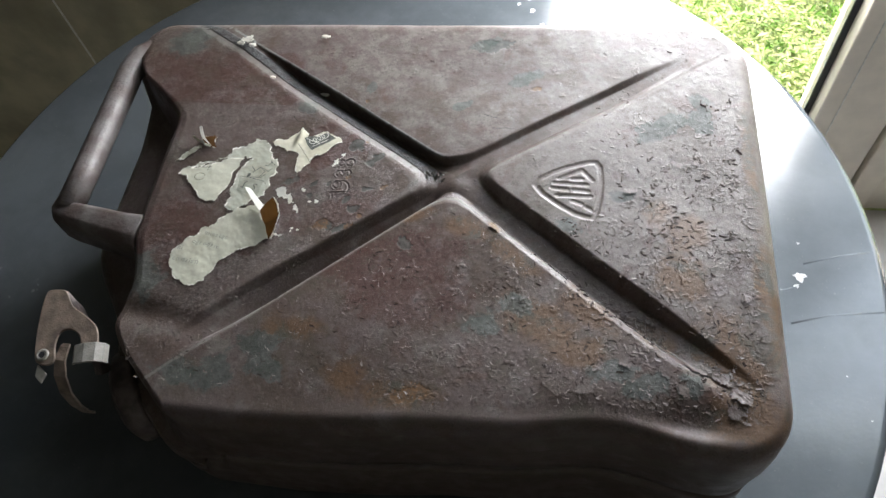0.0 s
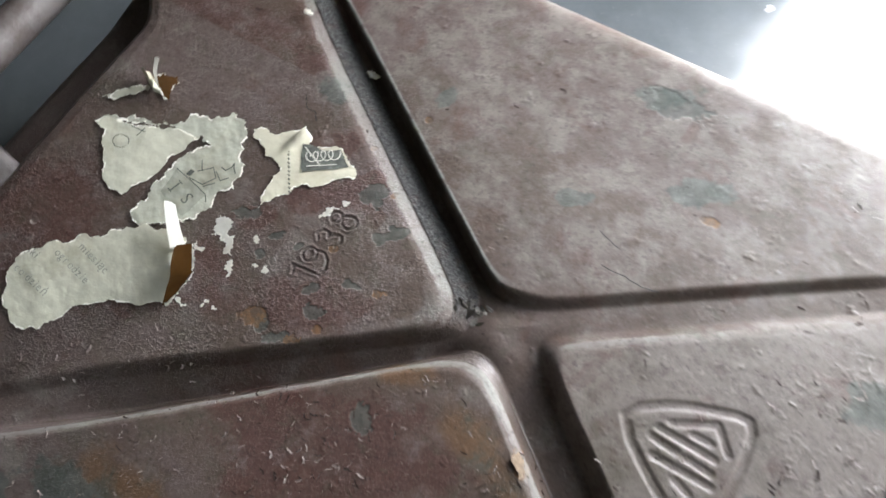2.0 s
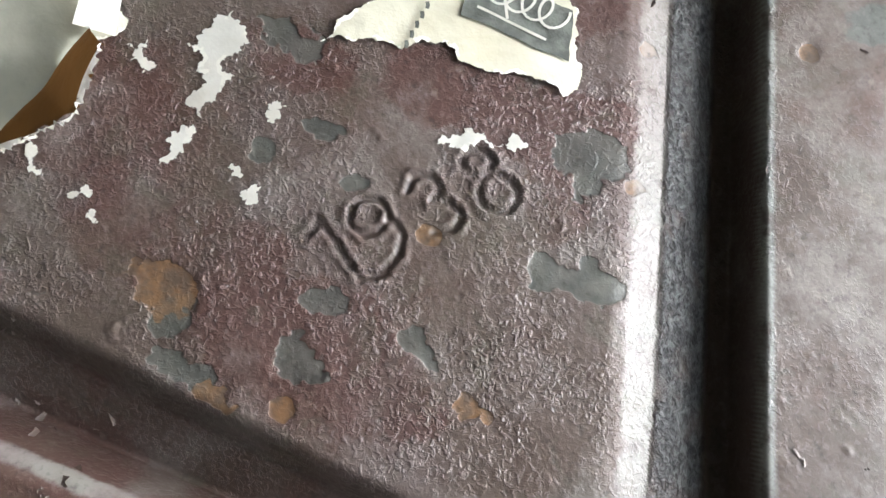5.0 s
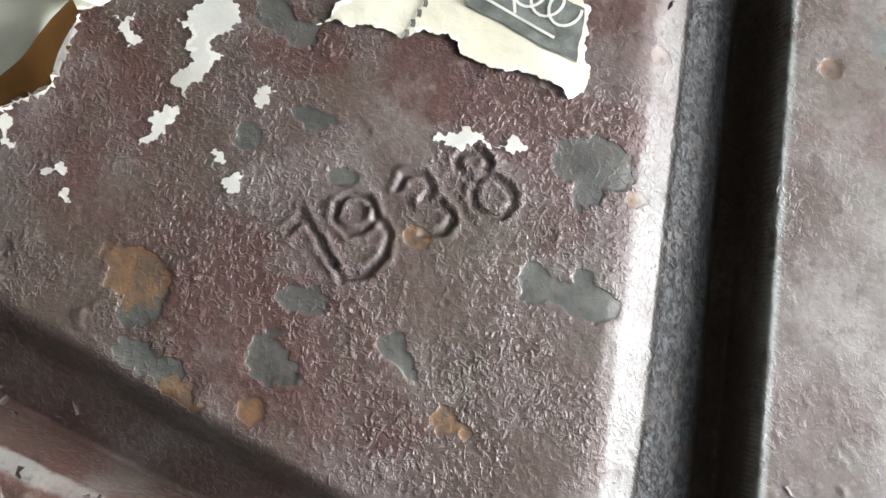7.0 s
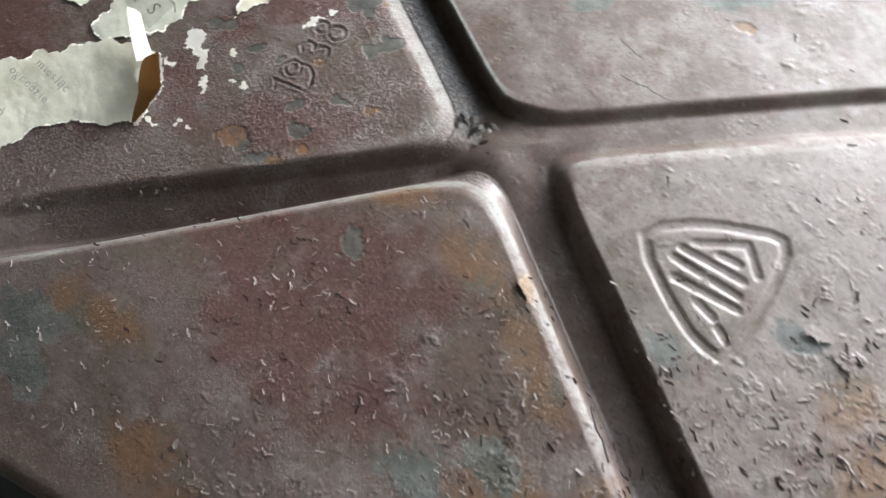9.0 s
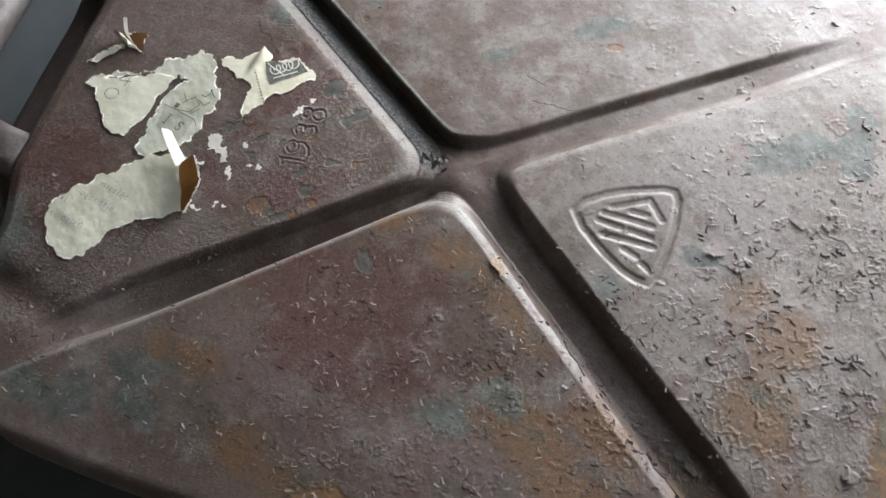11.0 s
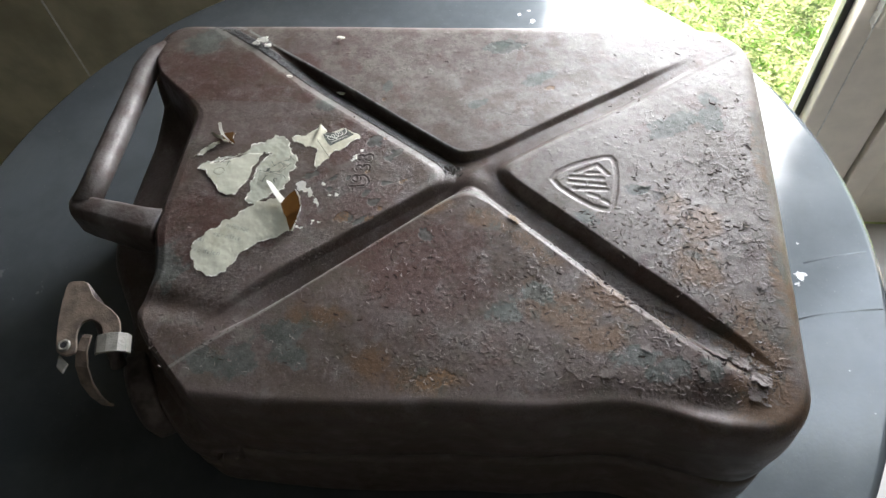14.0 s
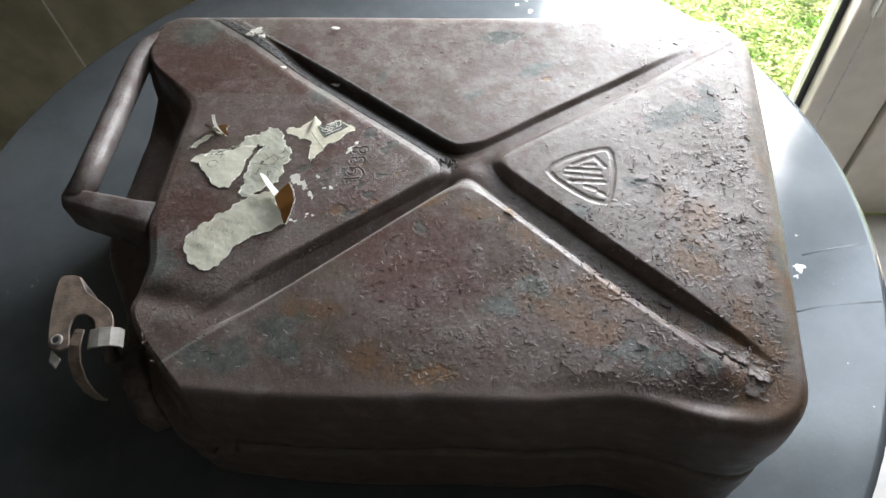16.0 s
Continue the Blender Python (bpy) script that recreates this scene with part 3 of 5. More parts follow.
def chip_field(x, y, spots, seed):
    """Above 0 where the coat has chipped off, with ragged rims."""
    f = patches(x, y, spots)
    near = f > -0.95
    f[near] += 1.3 * (fractal(x[near], y[near], 0.0050, 2, seed) - 0.5) + 0.7 * (fractal(x[near], y[near], 0.0012, 2, seed + 2) - 0.5)
    return f


def spaced(lo, hi, bands, coarse):
    """Steps from lo to hi: fine inside the bands (from, to, step), and packed at both ends for the rounded rim."""
    rim = [EDGE * 1.05 * (1 - math.cos(math.pi / 2 * k / 9)) for k in range(10)]
    out, v = [lo + r for r in rim], lo + rim[-1]
    while True:
        v += next((s for a, b, s in bands if a <= v < b), coarse)
        if v > hi - rim[-1] - 0.5 * coarse:
            break
        out.append(v)
    return np.array(out + [hi - r for r in reversed(rim)])


def can_mesh():
    ys = spaced(NEAR, FAR, [(-0.172, -0.060, 0.00046), (-0.060, 0.05, 0.00042)], 0.0006)
    xs = spaced(-0.2725, RIGHT, [(-0.105, -0.034, 0.0004), (0.09, 0.222, 0.00046)], 0.0006)
    top = OUTLINE[np.argsort(OUTLINE[:, 1])]
    left, right = top[top[:, 0] < 0], top[top[:, 0] > 0]
    xl = np.interp(ys, left[:, 1], left[:, 0])
    xr = np.interp(ys, right[:, 1], right[:, 0])
    for arr, side in ((xl, left), (xr, right)):
        for row, lim in ((0, NEAR), (-1, FAR)):
            flat = side[np.abs(side[:, 1] - lim) < 1e-6][:, 0]
            arr[row] = flat.max() if side is left else flat.min()
    a, b = -0.130, 0.165
    x = np.repeat(xs[None], len(ys), 0)
    x = np.where(x < a, a + (x - a) * ((a - xl) / (a + 0.2725))[:, None], x)
    x = np.where(x > b, b + (x - b) * ((xr - b) / (RIGHT - b))[:, None], x)
    y = np.repeat(ys[:, None], len(xs), 1)
    d = np.clip(edge_distance(x, y), 0, EDGE)
    # the near rim is pushed in where the can took a knock
    push = 0.0125 * np.exp(-(((x - 0.118) / 0.050) ** 2)) + 0.004 * np.exp(-(((x - 0.02) / 0.05) ** 2)) - 0.002 * np.exp(-(((x + 0.1) / 0.05) ** 2))
    yy = y + push * smooth01(-y, 0.10, 0.19)
    rr = EDGE - 0.006 * smooth01(-y, 0.10, 0.17)
    dd = np.minimum(d, rr)
    drop = (rr - np.sqrt(rr**2 - (rr - dd) ** 2)) * EDGE / rr
    # on the handle side the shoulder slopes off steeply before it turns down
    reach = (1.12 - 0.42 * smooth01(-y, 0.085, 0.15)) * (1 - 0.85 * smooth01(y, 0.045, 0.118))
    wide = np.interp((x - xl[:, None]) / reach, [0, 0.004, 0.010, 0.028, 0.038, 0.045, 0.049, 0.052, 0.055, 0.060], [0.054, 0.047, 0.043, 0.041, 0.037, 0.026, 0.012, 0.0036, 0.0010, 0.0])
    slope = 1 - smooth01(y, 0.100, 0.124)
    z = FACE + bow(x, yy) + relief(x, yy) * smooth01(d, 0.0, EDGE) - np.maximum(drop * (1 - slope * (x < -0.12) * (edge_distance(x, y) > (x - xl[:, None]) * 0.7 - 1e-6)), wide * (1 + 0.9 * smooth01(-y, 0.04, 0.10)) * slope)
    ny, nx = x.shape
    verts = np.stack([x, yy, z], -1).reshape(-1, 3)
    ids = np.arange(ny * nx).reshape(ny, nx)
    quads = np.stack([ids[:-1, :-1], ids[:-1, 1:], ids[1:, 1:], ids[1:, :-1]], -1).reshape(-1, 4)
    rim = np.concatenate([ids[0, :-1], ids[:-1, -1], ids[-1, :0:-1], ids[:0:-1, 0]])
    ring_xy = verts[rim, :2]
    # outward directions, evened out along the rim
    step = np.roll(ring_xy, -3, 0) - np.roll(ring_xy, 3, 0)
    out = np.stack([step[:, 1], -step[:, 0]], -1)
    out /= np.maximum(np.hypot(*out.T), 1e-9)[:, None]
    for _ in range(6):
        out = (np.roll(out, 1, 0) + out + np.roll(out, -1, 0)) / 3
    out /= np.maximum(np.hypot(*out.T), 1e-9)[:, None]
    mid = (FACE + BASE) / 2 + 0.004
    levels = [(0.0, 0.880), (0.0012, 0.868), (0.0012, 0.850), (0.0004, mid + 0.030), (0.0, mid + 0.016), (-0.0006, mid + 0.0042), (-0.0120, mid + 0.0030), (-0.0120, mid - 0.0015),
              (-0.0008, mid - 0.0032), (0.0, mid - 0.014), (0.0008, 0.770), (0.0, 0.745), (-0.0004, 0.724), (-0.0022, 0.7165), (-0.0060, 0.7110), (-0.0130, BASE)]
    rings, base_z = [rim], verts[rim, 2]
    chunks, count = [verts], len(verts)
    wave = 0.003 * (fractal(ring_xy[:, 0] * 1.0, ring_xy[:, 1] * 1.0, 0.09, 2, 11) - 0.5)
    for k, (o, zz) in enumerate(levels):
        ease = min(1, (k + 1) / 3) * min(1, (len(levels) - 1 - k) / 3)
        xy = ring_xy + out * (o + wave * ease)[:, None]
        zed = np.minimum(zz, base_z - 0.004 * (k + 1)) + (0.0025 * np.sin(ring_xy[:, 0] * 23 + 1) * ease)
        chunks.append(np.c_[xy, zed])
        rings.append(np.arange(count, count + len(rim)))
        count += len(rim)
    side = [np.stack([u, w, np.roll(w, -1), np.roll(u, -1)], -1) for u, w in zip(rings, rings[1:])]
    verts = np.concatenate(chunks)
    faces = np.concatenate([quads, *side])
    mesh = bpy.data.meshes.new("body")
    mesh.from_pydata(verts.tolist(), [], faces.tolist() + [rings[-1][::-1].tolist()])
    mesh.update()
    vx, vy = verts[:, 0], verts[:, 1]
    on_top = verts[:, 2] > 0.878
    struck = np.zeros(len(vx))
    zone = (vx > -0.085) & (vx < -0.045) & (vy > -0.035) & (vy < 0.03) & on_top
    for line in DIGITS:
        struck[zone] = np.maximum(struck[zone], stroke(vx[zone], vy[zone], line, 0.0018))
    _, polish, broad, pitted, strip_bare = grooves(vx, vy)
    # Far and end panels paled: dust plus window sheen put into the colour.
    far_panel = smooth01(vy - 0.68 * np.abs(vx - 0.012), -0.005, 0.03)
    end_panel = smooth01(0.72 * (vx - 0.012) - np.abs(vy), 0.006, 0.016) * (1 - 0.5 * smooth01(-vy, 0.02, 0.12))
    dull = (0.24 - 0.22 * broad) * polish + 0.2 * smooth01(-vy, 0.150, 0.176) + np.maximum(0.14 * smooth01(vx, 0.03, 0.15) * smooth01(vy, -0.06, 0.05), 0.15 * far_panel)
    for name, field in (("green", chip_field(vx, vy, GREEN, 21)), ("blue", patches(vx, vy, GREEN2)), ("struck", struck), ("dull", dull), ("rubbed", polish * (0.95 - 0.60 * smooth01(vx, 0.04, 0.12))), ("dust_sheen", np.maximum(0.50 * far_panel, 1.15 * end_panel) + 0.4 * polish), ("rust", chip_field(vx, vy, RUST, 25)), ("stain", patches(vx, vy, STAIN)), ("red", red_coat(vx, vy)), ("pitted", pitted), ("edging", strip_bare),
                        ("rough", roughness_field(vx, vy)),
                        ("grainy", (0.16 + 1.0 * smooth01(-vx, -0.01, 0.03) * (1 - smooth01(np.abs(vy) + 0.75 * vx, -0.01, 0.03)) + 0.15 * smooth01(-vy, 0.0, 0.1)) * (1 - 0.6 * polish))):
        at = mesh.attributes.new(name, "FLOAT", "POINT")
        at.data.foreach_set("value", np.where(on_top, field, 0.0 if name in ("struck", "dull", "dust_sheen", "rubbed", "pitted", "edging") else -0.7).astype(np.float32))
    return mesh


can = thing("fuel_can", "old brown steel fuel can with flaking paint, lying flat", "fuel can")
body = part("body", can_mesh(), PAINT, can, "pressed steel shell with a cross-shaped groove", smooth=True)

# handle: a bar between the far shoulder and a bent bracket
HX, HZ = -0.2800, 0.8930
bar = [(HX + 0.032, 0.154, HZ - 0.010), (HX + 0.016, 0.143, HZ - 0.004), (HX + 0.005, 0.128, HZ), (HX, 0.112, HZ), (HX - 0.0005, 0.06, HZ), (HX - 0.001, 0.0, HZ), (HX - 0.0015, -0.034, HZ)]
part("handle_bar", tube(bar, [0.0105, 0.0108, 0.0108, 0.0104, 0.0102, 0.0102, 0.0102], 24), ROD, can, "rubbed round steel handle bar", smooth=True)


def bracket():
    """A strap that rises from the shoulder, holds the bar's end."""
    bm = bmesh.new()
    spine = [(-0.214, -0.052), (-0.232, -0.049), (-0.255, -0.0435), (-0.275, -0.039), (-0.287, -0.0355), (-0.2915, -0.030)]
    cols = []
    for k, (x, y) in enumerate(spine):
        t = k / (len(spine) - 1)
        half = 0.0125 - 0.0050 * t
        hi = 0.9035 - 0.004 * t
        prof = [(half, hi - 0.003), (half * 0.7, hi), (-half * 0.5, hi - 0.001), (-half, hi - 0.006), (-half * 1.05, 0.872), (half, 0.872)]
        cols.append([bm.verts.new((x + 0.25 * o, y + o, z)) for o, z in prof])
    for a, b in zip(cols, cols[1:]):
        for s in range(len(a)):
            bm.faces.new((a[s], a[(s + 1) % len(a)], b[(s + 1) % len(b)], b[s]))
    bm.faces.new(cols[0])
    bm.faces.new(cols[-1])
    bmesh.ops.recalc_face_normals(bm, faces=bm.faces)
    bmesh.ops.bevel(bm, geom=[e for e in bm.edges if e.calc_face_angle(0) > 0.6], offset=0.0015, segments=2, affect="EDGES", profile=0.5)
    return bm


part("handle_bracket", bracket(), ROD, can, "bent sheet-steel end of the handle", smooth=True)

# spout, cap and the loose locking lever
neck = lathe([(0.0, 0), (0.034, 0.0), (0.034, 0.010), (0.030, 0.013), (0.028, 0.030), (0.031, 0.033), (0.031, 0.038), (0.0, 0.038)], 40)
bmesh.ops.transform(neck, matrix=pose(-0.196, -0.118, 0.790, 0, -90, 28), verts=neck.verts)
part("spout", neck, BARE, can, smooth=True)
lid = lathe([(0.0, 0), (0.036, 0.0), (0.0375, 0.004), (0.0375, 0.016), (0.030, 0.022), (0.0, 0.024)], 40)
bmesh.ops.transform(lid, matrix=pose(-0.2255, -0.134, 0.790, 0, -90, 28), verts=lid.verts)
cap = part("cap", lid, BARE, can, smooth=True)


def plate(outline, z, thick, tilt=lambda x, y: 0.0, bevel=0.0006):
    """A flat sheet of metal with rounded rims."""
    bm = bmesh.new()
    f = bm.faces.new([bm.verts.new((x, y, z + tilt(x, y))) for x, y in outline])
    up = bmesh.ops.extrude_face_region(bm, geom=[f])
    bmesh.ops.translate(bm, vec=(0, 0, thick), verts=[v for v in up["geom"] if isinstance(v, bmesh.types.BMVert)])
    bmesh.ops.recalc_face_normals(bm, faces=bm.faces)
    if bevel:
        bmesh.ops.bevel(bm, geom=[e for e in bm.edges if e.calc_face_angle(0) > 0.6], offset=bevel, segments=2, affect="EDGES", profile=0.5)
    return bm


def rounded(points, steps=4):
    """A closed outline with its corners eased."""
    out, n = [], len(points)
    for k in range(n):
        p0, p1, p2, p3 = (Vector(points[(k + j) % n]) for j in (-1, 0, 1, 2))
        for q in range(steps):
            t = q / steps
            out.append(tuple(0.5 * (2 * p1 + (p2 - p0) * t + (2 * p0 - 5 * p1 + 4 * p2 - p3) * t * t + (3 * p1 - p0 - 3 * p2 + p3) * t**3)))
    return out


def strap(points, across, thick):
    """A bent flat strip of steel: (x, y, z, half width) along its middle, lying across the given way."""
    across, bm, rows = Vector(across).normalized(), bmesh.new(), []
    mids = [Vector(p[:3]) for p in points]
    for k, p in enumerate(points):
        along = (mids[min(k + 1, len(mids) - 1)] - mids[max(k - 1, 0)]).normalized()
        up = along.cross(across).normalized() * thick / 2
        rows.append([bm.verts.new(mids[k] + across * p[3] * u + up * v) for u, v in ((-1, -1), (1, -1), (1, 1), (-1, 1))])
    for a, b in zip(rows, rows[1:]):
        for k in range(4):
            bm.faces.new((a[k], a[(k + 1) % 4], b[(k + 1) % 4], b[k]))
    bm.faces.new(rows[0][::-1]), bm.faces.new(rows[-1])
    bmesh.ops.recalc_face_normals(bm, faces=bm.faces)
    bmesh.ops.bevel(bm, geom=[e for e in bm.edges if e.calc_face_angle(0) > 0.8], offset=0.0004, segments=2, affect="EDGES", profile=0.5)
    return bm


LEVER_OUT = [(-0.2575, -0.110), (-0.251, -0.108), (-0.244, -0.109), (-0.236, -0.119), (-0.223, -0.126), (-0.214, -0.133), (-0.210, -0.143), (-0.2125, -0.1475), (-0.2205, -0.1465),
             (-0.2245, -0.139), (-0.2325, -0.1355), (-0.2385, -0.138), (-0.2395, -0.146), (-0.2365, -0.157), (-0.2415, -0.161), (-0.249, -0.159), (-0.2525, -0.151), (-0.256, -0.136), (-0.258, -0.120)]
lever = part("lever", plate(rounded(LEVER_OUT), 0.9035, 0.0022, lambda x, y: 0.10 * (y + 0.13)), LEVER, can, "loose brown steel locking lever")
part("lever_tab", strap([(-0.2240, -0.1530, 0.9020, 0.0066), (-0.2215, -0.1530, 0.9052, 0.0068), (-0.2150, -0.1520, 0.9066, 0.0070), (-0.2080, -0.1506, 0.9060, 0.0070), (-0.2035, -0.1498, 0.9036, 0.0069), (-0.2022, -0.1496, 0.9000, 0.0067)], (0.25, -0.97, 0), 0.0016), TAB, lever, "pale scraped steel tab")
part("lever_hook", strap([(-0.2345, -0.1440, 0.8990, 0.0030), (-0.2340, -0.1470, 0.9005, 0.0036), (-0.2340, -0.1560, 0.9000, 0.0042), (-0.2330, -0.1650, 0.8955, 0.0046), (-0.2310, -0.1730, 0.8860, 0.0046), (-0.2290, -0.1770, 0.8740, 0.0042), (-0.2290, -0.1770, 0.8600, 0.0034), (-0.2310, -0.1740, 0.8500, 0.0026)], (1, -0.05, 0.1), 0.0018), LEVER, lever)
eye = lathe([(0.0016, 0), (0.0042, 0), (0.0046, 0.0010), (0.0036, 0.0020), (0.0024, 0.0018), (0.0016, 0)], 20, (-0.2455, -0.1545, 0.9025))
part("rivet_eye", eye, TAB, lever, smooth=True)
part("rivet_hole", lathe([(0, 0), (0.0021, 0), (0.0021, 0.0019), (0, 0.0019)], 16, (-0.2455, -0.1545, 0.9025)), GASKET, lever)
part("lever_stop", plate([(-0.2485, -0.160), (-0.2405, -0.1655), (-0.2425, -0.172), (-0.248, -0.168)], 0.899, 0.0018, lambda x, y: 0.2 * (y + 0.16)), TAB, lever)
part("lever_arm", tube([(-0.249, -0.112, 0.9035), (-0.2505, -0.112, 0.880), (-0.2505, -0.126, 0.845), (-0.249, -0.135, 0.828)], [0.0060, 0.0055, 0.0055, 0.006], 12), BARE, lever, smooth=True)


# ---- label scraps on the can ----
def torn(outline, jag, seed, levels=4):
    """An outline with ragged sides."""
    rng = random.Random(seed)
    pts = [Vector(p) for p in outline]
    for _ in range(levels):
        nxt = []
        for a, b in zip(pts, pts[1:] + pts[:1]):
            nxt.append(a)
            d = b - a
            if d.length > 0.0004:
                nxt.append((a + b) / 2 + Vector((-d.y, d.x)) * rng.uniform(-jag, jag))
        pts = nxt
    return pts


def inside(x, y, poly):
    hit = np.zeros(x.shape, bool)
    for a, b in zip(poly, poly[1:] + poly[:1]):
        if a.y != b.y:
            hit ^= ((a.y > y) != (b.y > y)) & (x < (b.x - a.x) * (y - a.y) / (b.y - a.y) + a.x)
    return hit


def scrap_mesh(name, outline, lift=0.0004, jag=0.22, seed=1, step=0.0016, crumple=0.0007, bend=None, levels=4, white=1.0):
    """A torn sheet that follows the can's face, crumpled, and bent up where bend(x, y) says so."""
    from mathutils import geometry
    rim = torn(outline, jag, seed, levels)
    xs, ys = [p.x for p in rim], [p.y for p in rim]
    gx, gy = np.meshgrid(np.arange(min(xs), max(xs), step), np.arange(min(ys), max(ys), step))
    ok = inside(gx, gy, rim)
    pts = rim + [Vector((float(a), float(b))) for a, b in zip(gx[ok], gy[ok])]
    edges = [(k, (k + 1) % len(rim)) for k in range(len(rim))]
    v, _, f, *_ = geometry.delaunay_2d_cdt(pts, edges, [], 1, 1e-6)
    x, y = np.array([p.x for p in v]), np.array([p.y for p in v])
    z = face_height(x, y) + lift + crumple * fractal(x, y, 0.011, 3, seed) + 0.35 * crumple * fractal(x, y, 0.003, 2, seed + 3)
    co = np.c_[x, y, z]
    if bend:
        co = np.array([bend(*p) for p in co])
    mesh = bpy.data.meshes.new(name)
    mesh.from_pydata(co.tolist(), [], [tuple(q) for q in f])
    mesh.update()
    # 1 on the torn rim, 0 from a millimetre inwards
    gap = np.full(x.shape, 1.0)
    for p in rim:
        gap = np.minimum(gap, np.hypot(x - p.x, y - p.y))
    mesh.attributes.new("rim", "FLOAT", "POINT").data.foreach_set("value", (white * np.clip(1.25 - gap / 0.0010, 0, 1)).astype(np.float32))
    return mesh


def scrap(name, label, outline, material, thick=0.00022, parent=None, **kw):
    mesh = scrap_mesh(name, outline, **kw)
    ob = part(name, mesh, material, parent, "" if not parent else label, smooth=True)
    if thick > 0.0003:
        mod = ob.modifiers.new("thickness", "SOLIDIFY")
        mod.thickness, mod.offset = thick, 1
    return ob if parent else tagged(ob, label, "paper scrap", "label scraps on the can")


SHARD = [(-0.1951, -0.0059), (-0.1933, -0.0012), (-0.1880, -0.0002), (-0.1770, 0.0013), (-0.1606, 0.0092), (-0.1472, 0.0107), (-0.1489, 0.0038), (-0.1522, -0.0090), (-0.1560, -0.0200), (-0.1592, -0.0289),
         (-0.1670, -0.0291), (-0.1762, -0.0206), (-0.1846, -0.0133), (-0.1877, -0.0069)]
SHEET = [(-0.1938, -0.0003), (-0.1809, 0.0063), (-0.1590, 0.0191), (-0.1566, 0.0211), (-0.1417, 0.0300), (-0.1352, 0.0290), (-0.1303, 0.0246), (-0.1287, 0.0183), (-0.1254, 0.0121), (-0.1190, 0.0069), (-0.1176, -0.0020),
         (-0.1223, -0.0057), (-0.1206, -0.0141), (-0.1234, -0.0213), (-0.1273, -0.0258), (-0.1332, -0.0278), (-0.1387, -0.0328), (-0.1433, -0.0364), (-0.1495, -0.0343), (-0.1502, -0.0281), (-0.1509, -0.0190), (-0.1493, -0.0054),
         (-0.1474, 0.0020), (-0.1402, 0.0101), (-0.1466, 0.0126), (-0.1606, 0.0107), (-0.1711, 0.0051), (-0.1836, 0.0012)]
STRIP = [(-0.1781, -0.0834), (-0.1800, -0.0742), (-0.1762, -0.0676), (-0.1671, -0.0595), (-0.1538, -0.0489), (-0.1435, -0.0384), (-0.1399, -0.0343), (-0.1311, -0.0315), (-0.1240, -0.0318), (-0.1200, -0.0320), (-0.1205, -0.0392), (-0.1150, -0.0480), (-0.1086, -0.0520), (-0.1094, -0.0594), (-0.1213, -0.0652), (-0.1333, -0.0692), (-0.1400, -0.0759), (-0.1451, -0.0844), (-0.1498, -0.0932), (-0.1550, -0.0961), (-0.1649, -0.0957), (-0.1739, -0.0896)]
shard = scrap("label_scrap", "grey-white torn paper triangle stuck on the fuel can", SHARD, PAPER, seed=3, lift=0.0006, jag=0.14, crumple=0.0005, step=0.0012, levels=6)
sheet = scrap("label_scrap", "crumpled grey-white label remnant with faded printing", SHEET, PAPER_SHEET, seed=4, lift=0.0002, crumple=0.0010, jag=0.27, step=0.0011, levels=6)


def strip_bend(x, y, z):
    """The end of the strip lifts towards its torn fold."""
    t = ((x + 0.150) * 0.80 + (y + 0.062) * 0.60)
    return x, y, z + 0.0008 * smooth01(np.array(t), 0.018, 0.036).item()


strip = scrap("label_scrap", "long grey-white label strip, its end curling off the can", STRIP, PAPER, seed=5, lift=0.0003, jag=0.20, crumple=0.0007, step=0.0012, levels=6, bend=strip_bend)


def flap_mesh(name, base, tops, rows=10, cols=14, seed=1, ragged=0.0012, wave=0.0008, belly=1.0):
    """A sheet that stands up from a base line to a ragged top line, bowed between."""
    bm = bmesh.new()
    rng = random.Random(seed)
    grid = []
    for r in range(rows + 1):
        t = r / rows
        row = []
        for c in range(cols + 1):
            s = c / cols
            k = s * (len(tops) - 1)
            i = min(int(k), len(tops) - 2)
            top = Vector(tops[i]).lerp(Vector(tops[i + 1]), k - i)
            j = s * (len(base) - 1)
            w = min(int(j), len(base) - 2)
            p = Vector(base[w]).lerp(Vector(base[w + 1]), j - w)
            q = p.lerp(top, t) + Vector((-0.0022, -0.0012, 0)) * (belly * math.sin(math.pi * t)) + Vector((0, 0, wave * math.sin(9 * s + 2 * t)))
            if r == rows:
                q += Vector((rng.uniform(-ragged, ragged), rng.uniform(-ragged, ragged), rng.uniform(-ragged, ragged)))
            row.append(bm.verts.new(q))
        grid.append(row)
    for r in range(rows):
        for c in range(cols):
            bm.faces.new((grid[r][c], grid[r][c + 1], grid[r + 1][c + 1], grid[r + 1][c]))
    return bm


# the strip's torn end stands up from a hinge across it and leans towards the light
HINGE = [(-0.1228, -0.0366, 0.9080), (-0.1192, -0.0440, 0.9078), (-0.1150, -0.0520, 0.9074), (-0.1110, -0.0592, 0.9068)]
FREE_EDGE = [(-0.1088, -0.0343, 0.9222), (-0.1052, -0.0394, 0.9205), (-0.1048, -0.0444, 0.9150), (-0.1076, -0.0529, 0.9100), (-0.1100, -0.0588, 0.9072)]
part("folded_flap", flap_mesh("folded_flap", HINGE, FREE_EDGE, rows=16, cols=28, seed=2, ragged=0.0005, wave=0.0005, belly=0.5), PAPER_GLUE, strip, "glue-browned upright paper flap", smooth=True)
